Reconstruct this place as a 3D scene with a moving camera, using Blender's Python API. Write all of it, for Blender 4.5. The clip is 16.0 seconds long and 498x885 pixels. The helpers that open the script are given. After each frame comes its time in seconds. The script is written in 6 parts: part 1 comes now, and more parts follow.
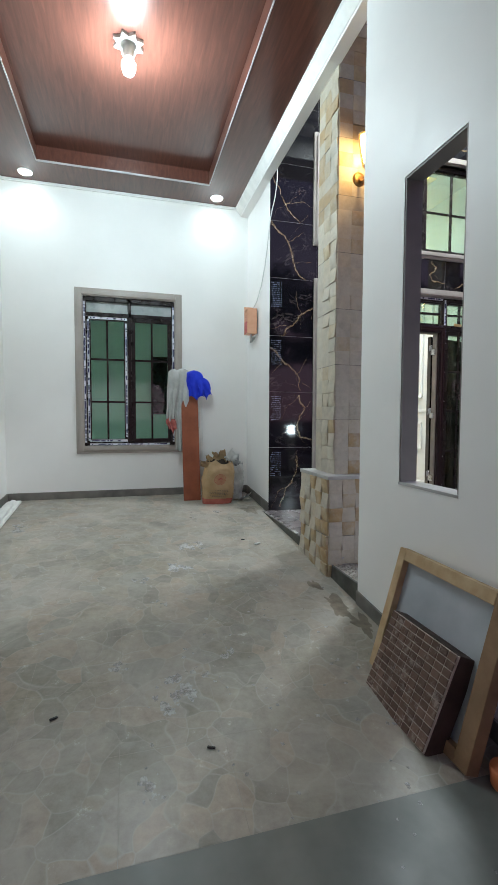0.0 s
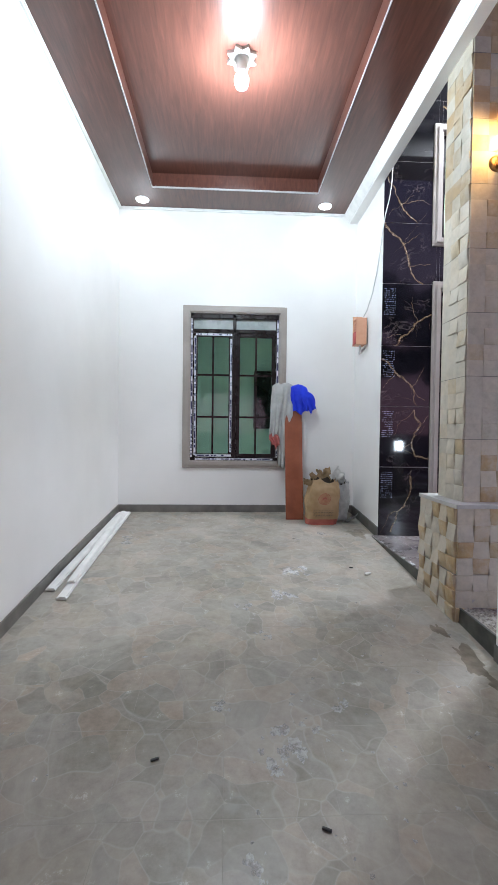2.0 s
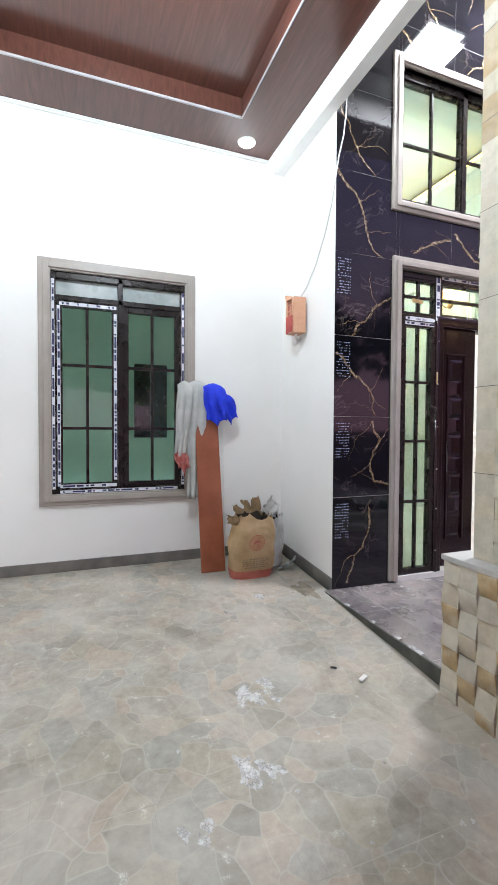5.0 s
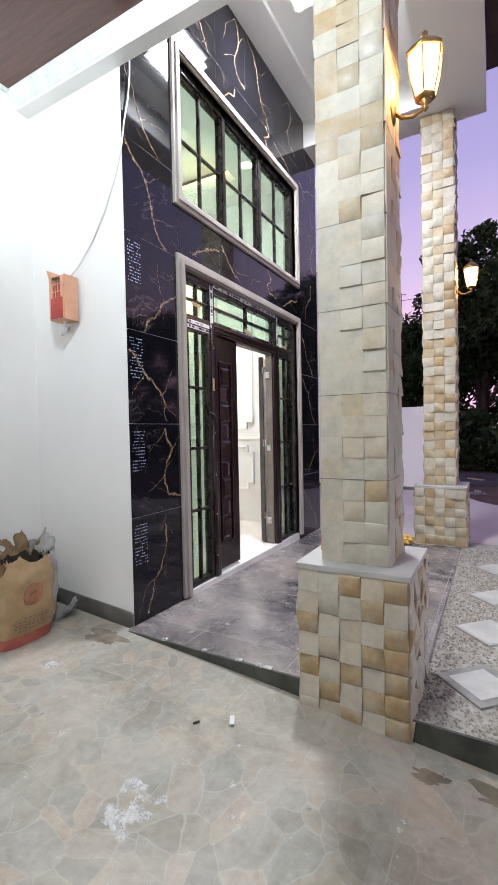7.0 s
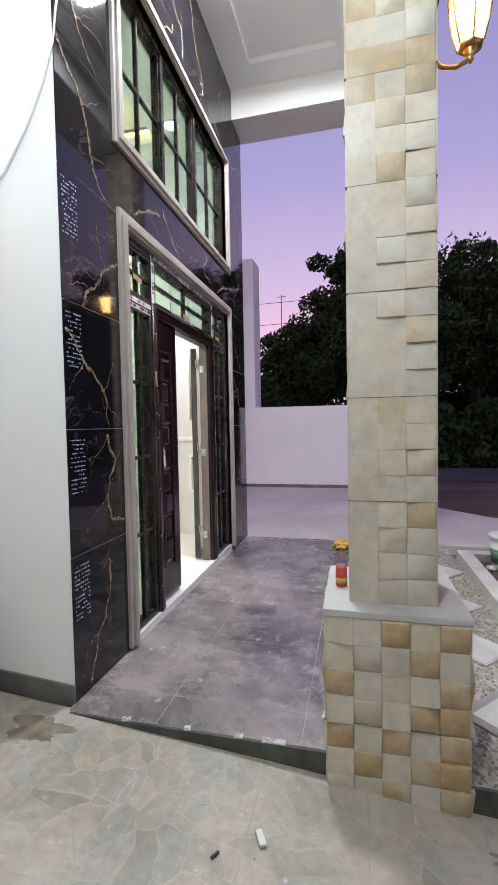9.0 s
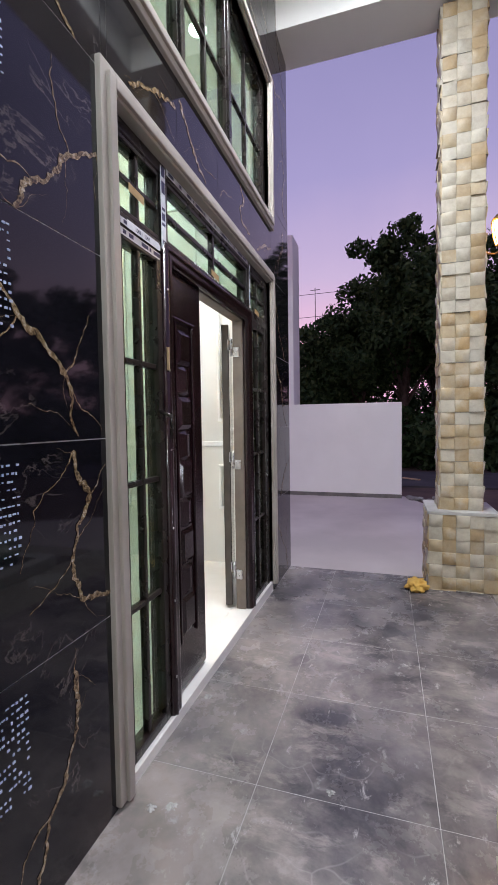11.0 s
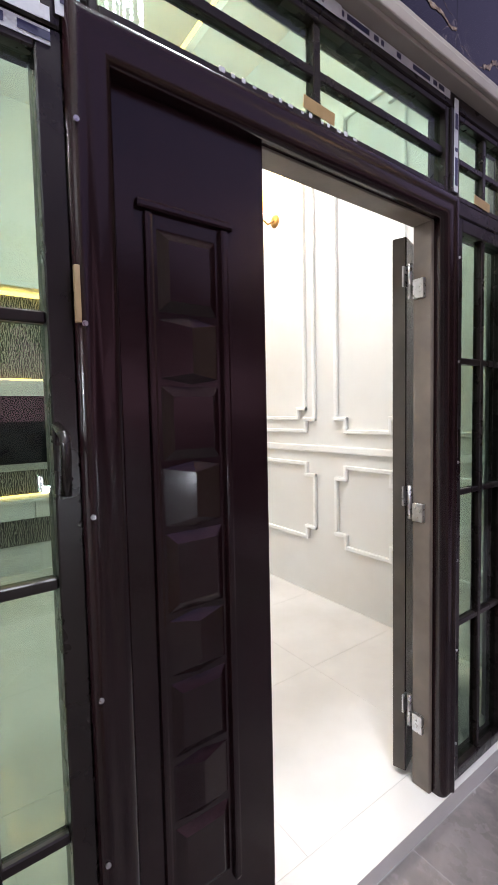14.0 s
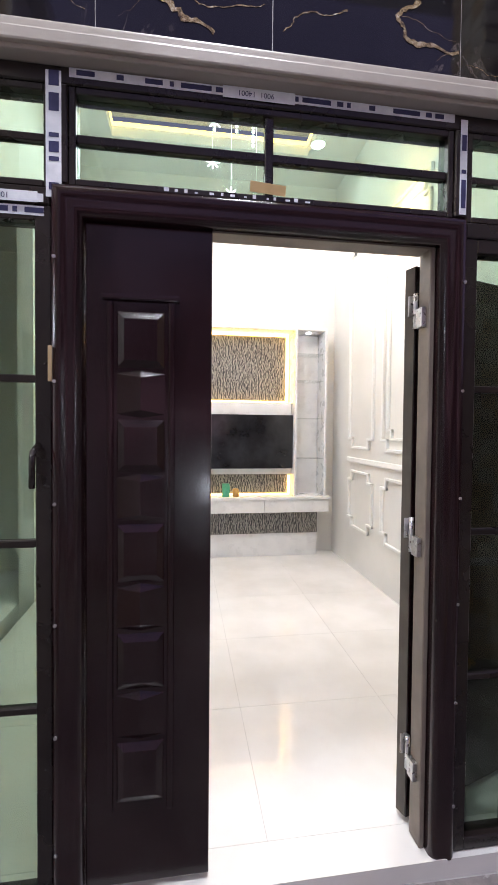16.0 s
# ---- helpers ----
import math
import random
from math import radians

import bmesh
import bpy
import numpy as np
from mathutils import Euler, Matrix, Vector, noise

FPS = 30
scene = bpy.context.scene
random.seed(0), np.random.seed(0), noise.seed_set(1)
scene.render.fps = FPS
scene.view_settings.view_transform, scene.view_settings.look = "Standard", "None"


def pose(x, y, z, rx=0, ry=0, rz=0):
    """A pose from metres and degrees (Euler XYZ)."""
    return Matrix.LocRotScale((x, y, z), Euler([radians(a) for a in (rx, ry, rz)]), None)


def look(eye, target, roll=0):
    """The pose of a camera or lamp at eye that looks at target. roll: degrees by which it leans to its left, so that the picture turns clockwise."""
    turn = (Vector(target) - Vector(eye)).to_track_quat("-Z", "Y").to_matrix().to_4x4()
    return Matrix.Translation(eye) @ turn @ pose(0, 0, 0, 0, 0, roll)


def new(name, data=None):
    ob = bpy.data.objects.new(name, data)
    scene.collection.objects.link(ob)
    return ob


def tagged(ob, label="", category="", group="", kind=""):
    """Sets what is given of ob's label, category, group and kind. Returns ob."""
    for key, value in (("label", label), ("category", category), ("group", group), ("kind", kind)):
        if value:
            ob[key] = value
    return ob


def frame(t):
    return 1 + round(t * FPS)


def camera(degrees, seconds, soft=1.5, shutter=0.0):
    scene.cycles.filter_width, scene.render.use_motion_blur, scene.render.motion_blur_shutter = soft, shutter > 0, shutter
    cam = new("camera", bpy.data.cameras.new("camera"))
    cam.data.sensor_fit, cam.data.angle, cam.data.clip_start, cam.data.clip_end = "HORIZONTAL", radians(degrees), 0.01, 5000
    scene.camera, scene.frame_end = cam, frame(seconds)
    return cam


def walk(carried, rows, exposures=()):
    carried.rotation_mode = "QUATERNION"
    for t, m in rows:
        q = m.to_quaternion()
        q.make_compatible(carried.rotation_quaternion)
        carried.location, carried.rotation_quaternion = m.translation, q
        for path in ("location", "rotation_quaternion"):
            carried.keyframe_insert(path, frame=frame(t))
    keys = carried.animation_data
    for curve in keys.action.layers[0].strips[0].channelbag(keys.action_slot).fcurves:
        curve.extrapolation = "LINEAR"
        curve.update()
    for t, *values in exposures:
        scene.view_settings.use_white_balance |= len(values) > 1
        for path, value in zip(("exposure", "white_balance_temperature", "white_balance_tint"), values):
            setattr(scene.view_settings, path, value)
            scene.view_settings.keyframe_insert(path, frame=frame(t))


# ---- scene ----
cam = camera(58.7, 16.0)
METRES, EYE, TILT, LEAN, TURN = 7.1, 1.42, 0.0, 0.0, -15.4
ROWS = [
    (0.0, 0.0, 0.0, 0.0, 0.01, -3.01, -0.2),
    (0.5, -0.0049, -0.0006, -0.0001, 5.16, -2.59, -0.1),
    (1.0, -0.0075, 0.0006, 0.0012, 8.78, -2.16, -0.13),
    (1.5, -0.0102, 0.0105, 0.0033, 11.26, -1.7, -0.34),
    (2.0, -0.0138, 0.0287, 0.0047, 12.55, -1.46, -0.69),
    (2.5, -0.0232, 0.0532, 0.0094, 13.18, -1.64, -0.93),
    (3.0, -0.0325, 0.0818, 0.0117, 13.42, -1.91, -0.96),
    (5.5, -0.1235, 0.2585, 0.0293, -15.15, -1.54, 0.13),
    (6.0, -0.1427, 0.2833, 0.029, -26.07, -1.44, 0.63),
    (6.5, -0.1584, 0.303, 0.0308, -36.2, -1.38, 0.9),
    (7.0, -0.1772, 0.3261, 0.0338, -45.37, -1.51, 1.13),
    (7.5, -0.1863, 0.3545, 0.0337, -52.92, -1.89, 1.31),
    (8.0, -0.1914, 0.3851, 0.0373, -58.52, -2.26, 1.72),
    (10.5, -0.0729, 0.5036, 0.047, -61.71, -2.38, 0.91),
    (11.0, -0.0402, 0.529, 0.049, -57.16, -2.63, 0.84),
    (11.5, -0.0078, 0.5527, 0.0518, -51.7, -3.2, 0.72),
    (12.0, 0.0295, 0.5696, 0.0526, -45.54, -3.64, 0.78),
    (12.5, 0.0681, 0.5851, 0.0553, -39.45, -3.88, 1.24),
    (13.0, 0.0991, 0.5947, 0.0575, -33.52, -3.88, 1.42),
    (13.5, 0.1284, 0.5973, 0.0576, -27.89, -3.76, 1.48),
    (14.0, 0.1634, 0.5994, 0.0579, -20.68, -3.57, 1.2),
    (14.5, 0.1974, 0.6036, 0.0589, -12.45, -2.78, 0.81),
    (15.0, 0.2271, 0.5981, 0.0631, -3.78, -1.9, 0.06),
    (15.5, 0.2477, 0.5816, 0.0623, 1.98, -1.33, -0.0),
    (16.0, 0.264, 0.5531, 0.0629, 7.0, -1.59, -0.52),
]
walk(cam, [(t, pose(0, 0, EYE, TILT, LEAN, TURN) @ pose(METRES * x, METRES * y, METRES * z, 90 + pitch, roll, yaw)) for t, x, y, z, yaw, pitch, roll in ROWS],
     exposures=((0.0, -0.10, 5950, -2), (1.5, -0.08, 5950, 2), (2.2, 0.34, 5850, 8), (3.0, 0.54, 5950, 9), (5.5, 0.48, 6100, 7), (8.0, 0.31, 6150, 7), (10.5, 0.12, 6200, 6), (13.0, 0.02, 6200, 7), (16.0, 0.0, 6150, 11)))

# ---- light ----
world = bpy.data.worlds.new("dusk")
scene.world = world
world.use_nodes = True
wn, wl = world.node_tree.nodes, world.node_tree.links
co, sep, ramp = wn.new("ShaderNodeTexCoord"), wn.new("ShaderNodeSeparateXYZ"), wn.new("ShaderNodeValToRGB")
wl.new(co.outputs["Generated"], sep.inputs[0])
cloud, lift = wn.new("ShaderNodeTexNoise"), wn.new("ShaderNodeMath")
cloud.inputs["Scale"].default_value, cloud.inputs["Detail"].default_value = 3.0, 5.0
wl.new(co.outputs["Generated"], cloud.inputs["Vector"])
lift.operation = "MULTIPLY_ADD"
lift.inputs[1].default_value = 0.16
bend = wn.new("ShaderNodeMath")
bend.operation = "SUBTRACT"
bend.inputs[1].default_value = 0.08
wl.new(cloud.outputs["Fac"], lift.inputs[0])
wl.new(sep.outputs["Z"], lift.inputs[2])
wl.new(lift.outputs[0], bend.inputs[0])
wl.new(bend.outputs[0], ramp.inputs[0])
els = ramp.color_ramp.elements
els[0].position, els[0].color = 0.0, (0.78, 0.40, 0.52, 1)
els[1].position, els[1].color = 1.0, (0.19, 0.16, 0.36, 1)
for p, c in ((0.19, (0.78, 0.46, 0.62, 1)), (0.30, (0.55, 0.41, 0.60, 1)), (0.45, (0.36, 0.30, 0.53, 1)), (0.65, (0.27, 0.235, 0.44, 1))):
    e = els.new(p)
    e.color = c
wl.new(ramp.outputs[0], wn["Background"].inputs[0])
SKY = 1.08
wn["Background"].inputs[1].default_value = SKY


def lamp(name, kind, at, watts, colour=(1, 1, 1), size=0.1, aim=None, spot=120, blend=0.6):
    d = bpy.data.lights.new(name, kind)
    d.energy, d.color = watts, colour
    if kind == "AREA":
        d.shape, d.size = "SQUARE", size
    else:
        d.shadow_soft_size = size
    if kind == "SPOT":
        d.spot_size, d.spot_blend = radians(spot), blend
    ob = new(name, d)
    ob.matrix_world = look(at, aim or (at[0], at[1] + 0.0001, at[2] - 1))
    return ob


COOL, WARM, NEUT = (0.875, 0.95, 1.0), (1.0, 0.58, 0.22), (0.93, 0.95, 1.0)
# carport: two downlights by the back wall, one bulb in the coffer; porch: ceiling panel and two wall lanterns; hall: chandelier and coves
for x in (-1.02, 1.06):
    lamp("downlight_light", "SPOT", (x, 5.33, 4.02), 14, COOL, 0.04, spot=165, blend=1.0)
lamp("bulb_light", "POINT", (0.04, 3.54, 3.88), 126, COOL, 0.05)
lamp("porch_light", "AREA", (3.0, 3.9, 5.33), 126, (0.96, 0.95, 1.0), 0.42)
lamp("lantern_light", "POINT", (1.65, 2.85, 3.33), 10, WARM, 0.04)
lamp("lantern_light", "POINT", (4.89, 2.805, 3.33), 14, WARM, 0.04)
lamp("hall_light", "POINT", (3.25, 6.5, 3.75), 78, NEUT, 0.25)
lamp("hall_downlight", "SPOT", (4.15, 7.6, 4.68), 58, NEUT, 0.05, spot=140, blend=0.9)
lamp("hall_downlight", "SPOT", (3.9, 5.3, 4.68), 62, NEUT, 0.05, spot=140, blend=0.9)
lamp("hall_downlight", "SPOT", (2.2, 7.2, 4.68), 66, NEUT, 0.05, spot=140, blend=0.9)
lamp("sconce_light", "POINT", (4.46, 6.6, 3.60), 20, (1.0, 0.58, 0.20), 0.04)


# ---- materials ----
class Mat:
    """A node material with a few short-cuts."""

    def __init__(self, name, rough=0.5, metal=0.0, colour=(0.5, 0.5, 0.5), spec=0.5):
        self.m = bpy.data.materials.new(name)
        self.m.use_nodes = True
        self.n, self.l = self.m.node_tree.nodes, self.m.node_tree.links
        self.b = self.n["Principled BSDF"]
        self.b.inputs["Base Color"].default_value = (*colour, 1)
        self.b.inputs["Roughness"].default_value, self.b.inputs["Metallic"].default_value = rough, metal
        self.b.inputs["Specular IOR Level"].default_value = spec
        self.pos = self.n.new("ShaderNodeNewGeometry").outputs["Position"]

    def scaled(self, sx, sy, sz, turn=0.0):
        v = self.n.new("ShaderNodeMapping")
        v.inputs["Scale"].default_value = (sx, sy, sz)
        v.inputs["Rotation"].default_value = (0, 0, turn)
        self.l.new(self.pos, v.inputs[0])
        return v.outputs[0]

    def noise(self, scale, detail=4, rough=0.55, vec=None, dist=0.0):
        v = self.n.new("ShaderNodeTexNoise")
        v.inputs["Scale"].default_value, v.inputs["Detail"].default_value = scale, detail
        v.inputs["Roughness"].default_value, v.inputs["Distortion"].default_value = rough, dist
        self.l.new(vec or self.pos, v.inputs["Vector"])
        return v.outputs["Fac"]

    def cells(self, scale, feature="F1", vec=None, out="Color", rnd=1.0):
        v = self.n.new("ShaderNodeTexVoronoi")
        v.feature = feature
        v.inputs["Scale"].default_value, v.inputs["Randomness"].default_value = scale, rnd
        self.l.new(vec or self.pos, v.inputs["Vector"])
        return v.outputs[out]

    def ramp(self, fac, *stops):
        r = self.n.new("ShaderNodeValToRGB")
        e = r.color_ramp.elements
        while len(e) < len(stops):
            e.new(0.5)
        for i, (p, c) in enumerate(stops):
            e[i].position, e[i].color = p, (c, c, c, 1) if isinstance(c, (int, float)) else (*c, 1)
        self.l.new(fac, r.inputs[0])
        return r.outputs[0]

    def mix(self, fac, a, b, how="MIX"):
        x = self.n.new("ShaderNodeMix")
        x.data_type, x.blend_type = "RGBA", how
        for v, i in ((fac, 0), (a, 6), (b, 7)):
            if isinstance(v, (int, float)):
                x.inputs[i].default_value = v if i == 0 else (v, v, v, 1)
            elif isinstance(v, tuple):
                x.inputs[i].default_value = (*v, 1)
            else:
                self.l.new(v, x.inputs[i])
        return x.outputs[2]

    def warp(self, scale, amount):
        v = self.n.new("ShaderNodeTexNoise")
        v.inputs["Scale"].default_value = scale
        self.l.new(self.pos, v.inputs["Vector"])
        x = self.n.new("ShaderNodeMix")
        x.data_type, x.blend_type = "RGBA", "ADD"
        x.inputs[0].default_value = amount
        self.l.new(self.pos, x.inputs[6])
        self.l.new(v.outputs["Color"], x.inputs[7])
        return x.outputs[2]

    def base(self, c):
        self.l.new(c, self.b.inputs["Base Color"])
        return self

    def gloss(self, fac, lo, hi):
        self.l.new(self.ramp(fac, (0.3, lo), (0.7, hi)), self.b.inputs["Roughness"])
        return self

    def bump(self, fac, strength=0.2, dist=0.005):
        v = self.n.new("ShaderNodeBump")
        v.inputs["Strength"].default_value, v.inputs["Distance"].default_value = strength, dist
        self.l.new(fac, v.inputs["Height"])
        self.l.new(v.outputs[0], self.b.inputs["Normal"])
        return self

    def random(self, island=False):
        if island:
            return self.n.new("ShaderNodeNewGeometry").outputs["Random Per Island"]
        return self.n.new("ShaderNodeObjectInfo").outputs["Random"]


def mottled(name, a, b, scale=6.0, rough=0.5, metal=0.0, fine=120.0, bump=0.1, spec=0.5):
    m = Mat(name, rough, metal, spec=spec)
    m.base(m.ramp(m.noise(scale), (0.35, a), (0.65, b)))
    m.bump(m.noise(fine, 2), bump, 0.002)
    m.gloss(m.noise(scale * 2.3), max(rough - 0.06, 0.03), rough + 0.06)
    return m.m


def glowing(name, colour, strength):
    m = Mat(name, 0.4, 0, colour)
    m.b.inputs["Emission Color"].default_value, m.b.inputs["Emission Strength"].default_value = (*colour, 1), strength
    return m.m


def glass(name, tint, gloss_rough=0.02):
    m = Mat(name)
    t, g, x, f = (m.n.new("ShaderNode" + k) for k in ("BsdfTransparent", "BsdfGlossy", "MixShader", "LayerWeight"))
    t.inputs[0].default_value = (*tint, 1)
    g.inputs["Roughness"].default_value = gloss_rough
    m.l.new(m.ramp(f.outputs["Facing"], (0.0, 0.045), (0.6, 0.07), (0.85, 0.25), (1.0, 0.9)), x.inputs[0])
    m.l.new(t.outputs[0], x.inputs[1])
    m.l.new(g.outputs[0], x.inputs[2])
    m.l.new(x.outputs[0], m.n["Material Output"].inputs[0])
    return m.m


def floor_stone():
    m = Mat("flagstone_print_tile", 0.42, spec=0.4)
    w = m.warp(2.6, 0.30)
    cell = m.cells(7.8, vec=w)
    edge = m.cells(7.8, "DISTANCE_TO_EDGE", w, "Distance")
    sepc = m.n.new("ShaderNodeSeparateColor")
    m.l.new(cell, sepc.inputs[0])
    tone = m.ramp(sepc.outputs[0], (0.0, (0.195, 0.192, 0.160)), (0.28, (0.325, 0.290, 0.222)), (0.5, (0.240, 0.245, 0.215)), (0.72, (0.380, 0.305, 0.232)), (1.0, (0.290, 0.285, 0.258)))
    grain = m.ramp(m.noise(22, 7, 0.72), (0.3, 0.66), (0.7, 1.22))
    c = m.mix(1.0, tone, grain, "MULTIPLY")
    c = m.mix(0.30, c, (0.315, 0.282, 0.228))
    big = m.ramp(m.noise(0.9, 4), (0.35, 0.85), (0.65, 1.15))
    c = m.mix(1.0, c, big, "MULTIPLY")
    line = m.mix(1.0, m.ramp(edge, (0.0, 0.5), (0.035, 0.0)), m.ramp(m.noise(5, 4), (0.35, 0.15), (0.6, 1.0)), "MULTIPLY")
    c = m.mix(line, c, (0.440, 0.426, 0.383))
    dust = m.ramp(m.noise(2.1, 9, 0.68, dist=0.8), (0.40, 0.0), (0.68, 0.6))
    c = m.mix(dust, c, (0.476, 0.447, 0.391))
    spots = m.ramp(m.noise(11, 6, 0.8), (0.62, 0.0), (0.72, 0.55))
    c = m.mix(spots, c, (0.710, 0.710, 0.689))
    dark = m.ramp(m.noise(4.3, 6, 0.7), (0.60, 0.0), (0.75, 0.5))
    c = m.mix(dark, c, (0.170, 0.163, 0.135))
    m.base(c).gloss(m.noise(3.0, 5), 0.30, 0.55)
    return m.bump(m.mix(0.5, edge, m.noise(40, 4)), 0.10, 0.004).m


def black_marble():
    m = Mat("black_marble", 0.05, spec=0.5)
    cloud = m.ramp(m.noise(2.0, 5), (0.35, (0.004, 0.004, 0.006)), (0.75, (0.011, 0.010, 0.015)))
    n1 = m.noise(2.3, 7, 0.62, dist=1.4)
    thin = m.ramp(n1, (0.487, 0.0), (0.5, 1.0), (0.513, 0.0))
    mask = m.ramp(m.noise(3.1, 3), (0.52, 0.0), (0.66, 0.6))
    c = m.mix(m.mix(1.0, thin, mask, "MULTIPLY"), cloud, (0.16, 0.13, 0.12))
    m.base(c)
    return m.bump(m.noise(5, 2), 0.015, 0.002).m


def porch_marble():
    m = Mat("grey_marble_tile", 0.2, spec=0.5)
    c = m.ramp(m.noise(2.6, 7, 0.62, dist=0.5), (0.30, (0.034, 0.032, 0.036)), (0.5, (0.078, 0.072, 0.078)), (0.72, (0.17, 0.158, 0.165)))
    edge = m.cells(3.4, "DISTANCE_TO_EDGE", m.warp(3.0, 0.5), "Distance")
    vein = m.mix(1.0, m.ramp(edge, (0.0, 0.5), (0.022, 0.0)), m.ramp(m.noise(3.3, 4), (0.42, 0.0), (0.6, 1.0)), "MULTIPLY")
    c = m.mix(vein, c, (0.36, 0.335, 0.335))
    mud = m.ramp(m.noise(1.1, 8, 0.7, dist=0.3), (0.40, 0.0), (0.60, 0.8))
    c = m.mix(mud, c, (0.385, 0.335, 0.312))
    swipe = m.ramp(m.noise(3.8, 8, 0.72, m.scaled(1.7, 0.9, 1.0, -0.9), 0.3), (0.54, 0.0), (0.64, 0.55))
    c = m.mix(swipe, c, (0.44, 0.385, 0.36))
    scuff = m.ramp(m.noise(8.0, 8, 0.75, m.scaled(1.0, 1.8, 1.0, 0.8), 0.4), (0.60, 0.0), (0.67, 0.75))
    c = m.mix(scuff, c, (0.52, 0.49, 0.475))
    wet = m.ramp(m.noise(2.1, 5, 0.6), (0.55, 0.0), (0.7, 0.55))
    c = m.mix(wet, c, (0.05, 0.046, 0.048))
    c = m.mix(m.ramp(m.random(), (0.0, 0.0), (1.0, 0.22)), c, (0.08, 0.075, 0.08))
    m.base(c).gloss(m.noise(2.4, 7, 0.7), 0.07, 0.42)
    return m.bump(m.noise(26, 5, 0.7), 0.05, 0.003).m


def wood_panel():
    m = Mat("brown_wood_grain_panel", 0.28, spec=0.4)
    g = m.noise(9, 7, 0.6, m.scaled(4.0, 0.35, 1.0), 0.6)
    c = m.ramp(g, (0.3, (0.068, 0.027, 0.020)), (0.55, (0.102, 0.040, 0.028)), (0.75, (0.135, 0.053, 0.037)))
    m.base(c)
    m.b.inputs["Coat Weight"].default_value, m.b.inputs["Coat Roughness"].default_value, m.b.inputs["Coat IOR"].default_value = 0.4, 0.18, 1.5
    return m.m


def sandstone(name, ochre, island=False, deep=1.0):
    """Relief stone: from pale grey-cream to ochre, the latter from that share of the stones on."""
    m = Mat(name, 0.6)
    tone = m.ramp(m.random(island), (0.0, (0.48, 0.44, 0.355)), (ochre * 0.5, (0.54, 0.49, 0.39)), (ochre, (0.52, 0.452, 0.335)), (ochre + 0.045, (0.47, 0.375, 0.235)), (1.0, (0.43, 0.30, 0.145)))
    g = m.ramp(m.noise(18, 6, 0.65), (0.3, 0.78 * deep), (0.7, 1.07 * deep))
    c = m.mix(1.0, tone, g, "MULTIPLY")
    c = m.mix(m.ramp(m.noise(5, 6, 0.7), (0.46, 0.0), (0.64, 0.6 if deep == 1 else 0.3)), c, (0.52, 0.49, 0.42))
    m.base(c).gloss(m.noise(9), 0.42, 0.7)
    return m.bump(m.noise(70, 5, 0.7), 0.2, 0.004).m


def leaves():
    m = Mat("leaf", 0.8, spec=0.15)
    m.base(m.ramp(m.random(True), (0.0, (0.022, 0.045, 0.018)), (0.6, (0.045, 0.085, 0.03)), (1.0, (0.075, 0.11, 0.04))))
    return m.m


def wavy_panel():
    m = Mat("wavy_carved_panel", 0.4)
    v = m.n.new("ShaderNodeTexWave")
    v.inputs["Scale"].default_value, v.inputs["Distortion"].default_value, v.inputs["Detail"].default_value = 19.0, 10.0, 2.0
    v.inputs["Detail Scale"].default_value = 1.6
    m.l.new(m.scaled(1.0, 1.0, 0.55), v.inputs[0])
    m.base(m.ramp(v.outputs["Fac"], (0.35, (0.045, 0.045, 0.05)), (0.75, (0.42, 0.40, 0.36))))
    return m.bump(v.outputs["Fac"], 0.6, 0.01).m


WHITE = mottled("white_wall_paint", (0.80, 0.79, 0.765), (0.84, 0.83, 0.805), 1.5, 0.48, fine=160, bump=0.06)
CEIL_WHITE = mottled("white_ceiling_paint", (0.78, 0.78, 0.77), (0.83, 0.83, 0.82), 2.0, 0.6)
REVEAL = mottled("taupe_reveal_paint", (0.17, 0.155, 0.145), (0.21, 0.19, 0.175), 4, 0.6)
FLOOR, BLACK, PORCH, BROWN = floor_stone(), black_marble(), porch_marble(), wood_panel()
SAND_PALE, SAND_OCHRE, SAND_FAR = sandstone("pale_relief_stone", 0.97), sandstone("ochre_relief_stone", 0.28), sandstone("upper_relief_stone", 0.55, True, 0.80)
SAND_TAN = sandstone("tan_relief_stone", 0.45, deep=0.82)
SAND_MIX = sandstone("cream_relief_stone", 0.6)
GROUT = mottled("grey_grout", (0.36, 0.35, 0.32), (0.46, 0.45, 0.42), 9, 0.85)
GROUT_PALE = mottled("pale_grout", (0.34, 0.32, 0.31), (0.45, 0.43, 0.42), 9, 0.8)
FLOOR_GROUT = mottled("dusty_floor_grout", (0.30, 0.285, 0.24), (0.38, 0.36, 0.31), 9, 0.85)
SKIRT = mottled("grey_skirting_tile", (0.11, 0.105, 0.095), (0.19, 0.18, 0.16), 5, 0.4)
TRIM = mottled("taupe_trim_paint", (0.33, 0.295, 0.26), (0.40, 0.36, 0.325), 3, 0.42, fine=60)
FRAME = mottled("dark_brown_aluminium", (0.012, 0.009, 0.0085), (0.021, 0.015, 0.0135), 4, 0.28, 0.2, fine=300)
DOOR = mottled("dark_brown_door_lacquer", (0.011, 0.0038, 0.0048), (0.017, 0.0062, 0.0075), 3, 0.15, fine=260, bump=0.3, spec=0.25)
lacquer = DOOR.node_tree.nodes["Principled BSDF"]
lacquer.inputs["Coat Weight"].default_value, lacquer.inputs["Coat Roughness"].default_value = 0.4, 0.13
REBATE = mottled("grey_brown_primer", (0.14, 0.115, 0.095), (0.20, 0.165, 0.135), 6, 0.5)
LEAF_EDGE = mottled("dull_brown_primer", (0.055, 0.045, 0.036), (0.09, 0.075, 0.06), 6, 0.5)
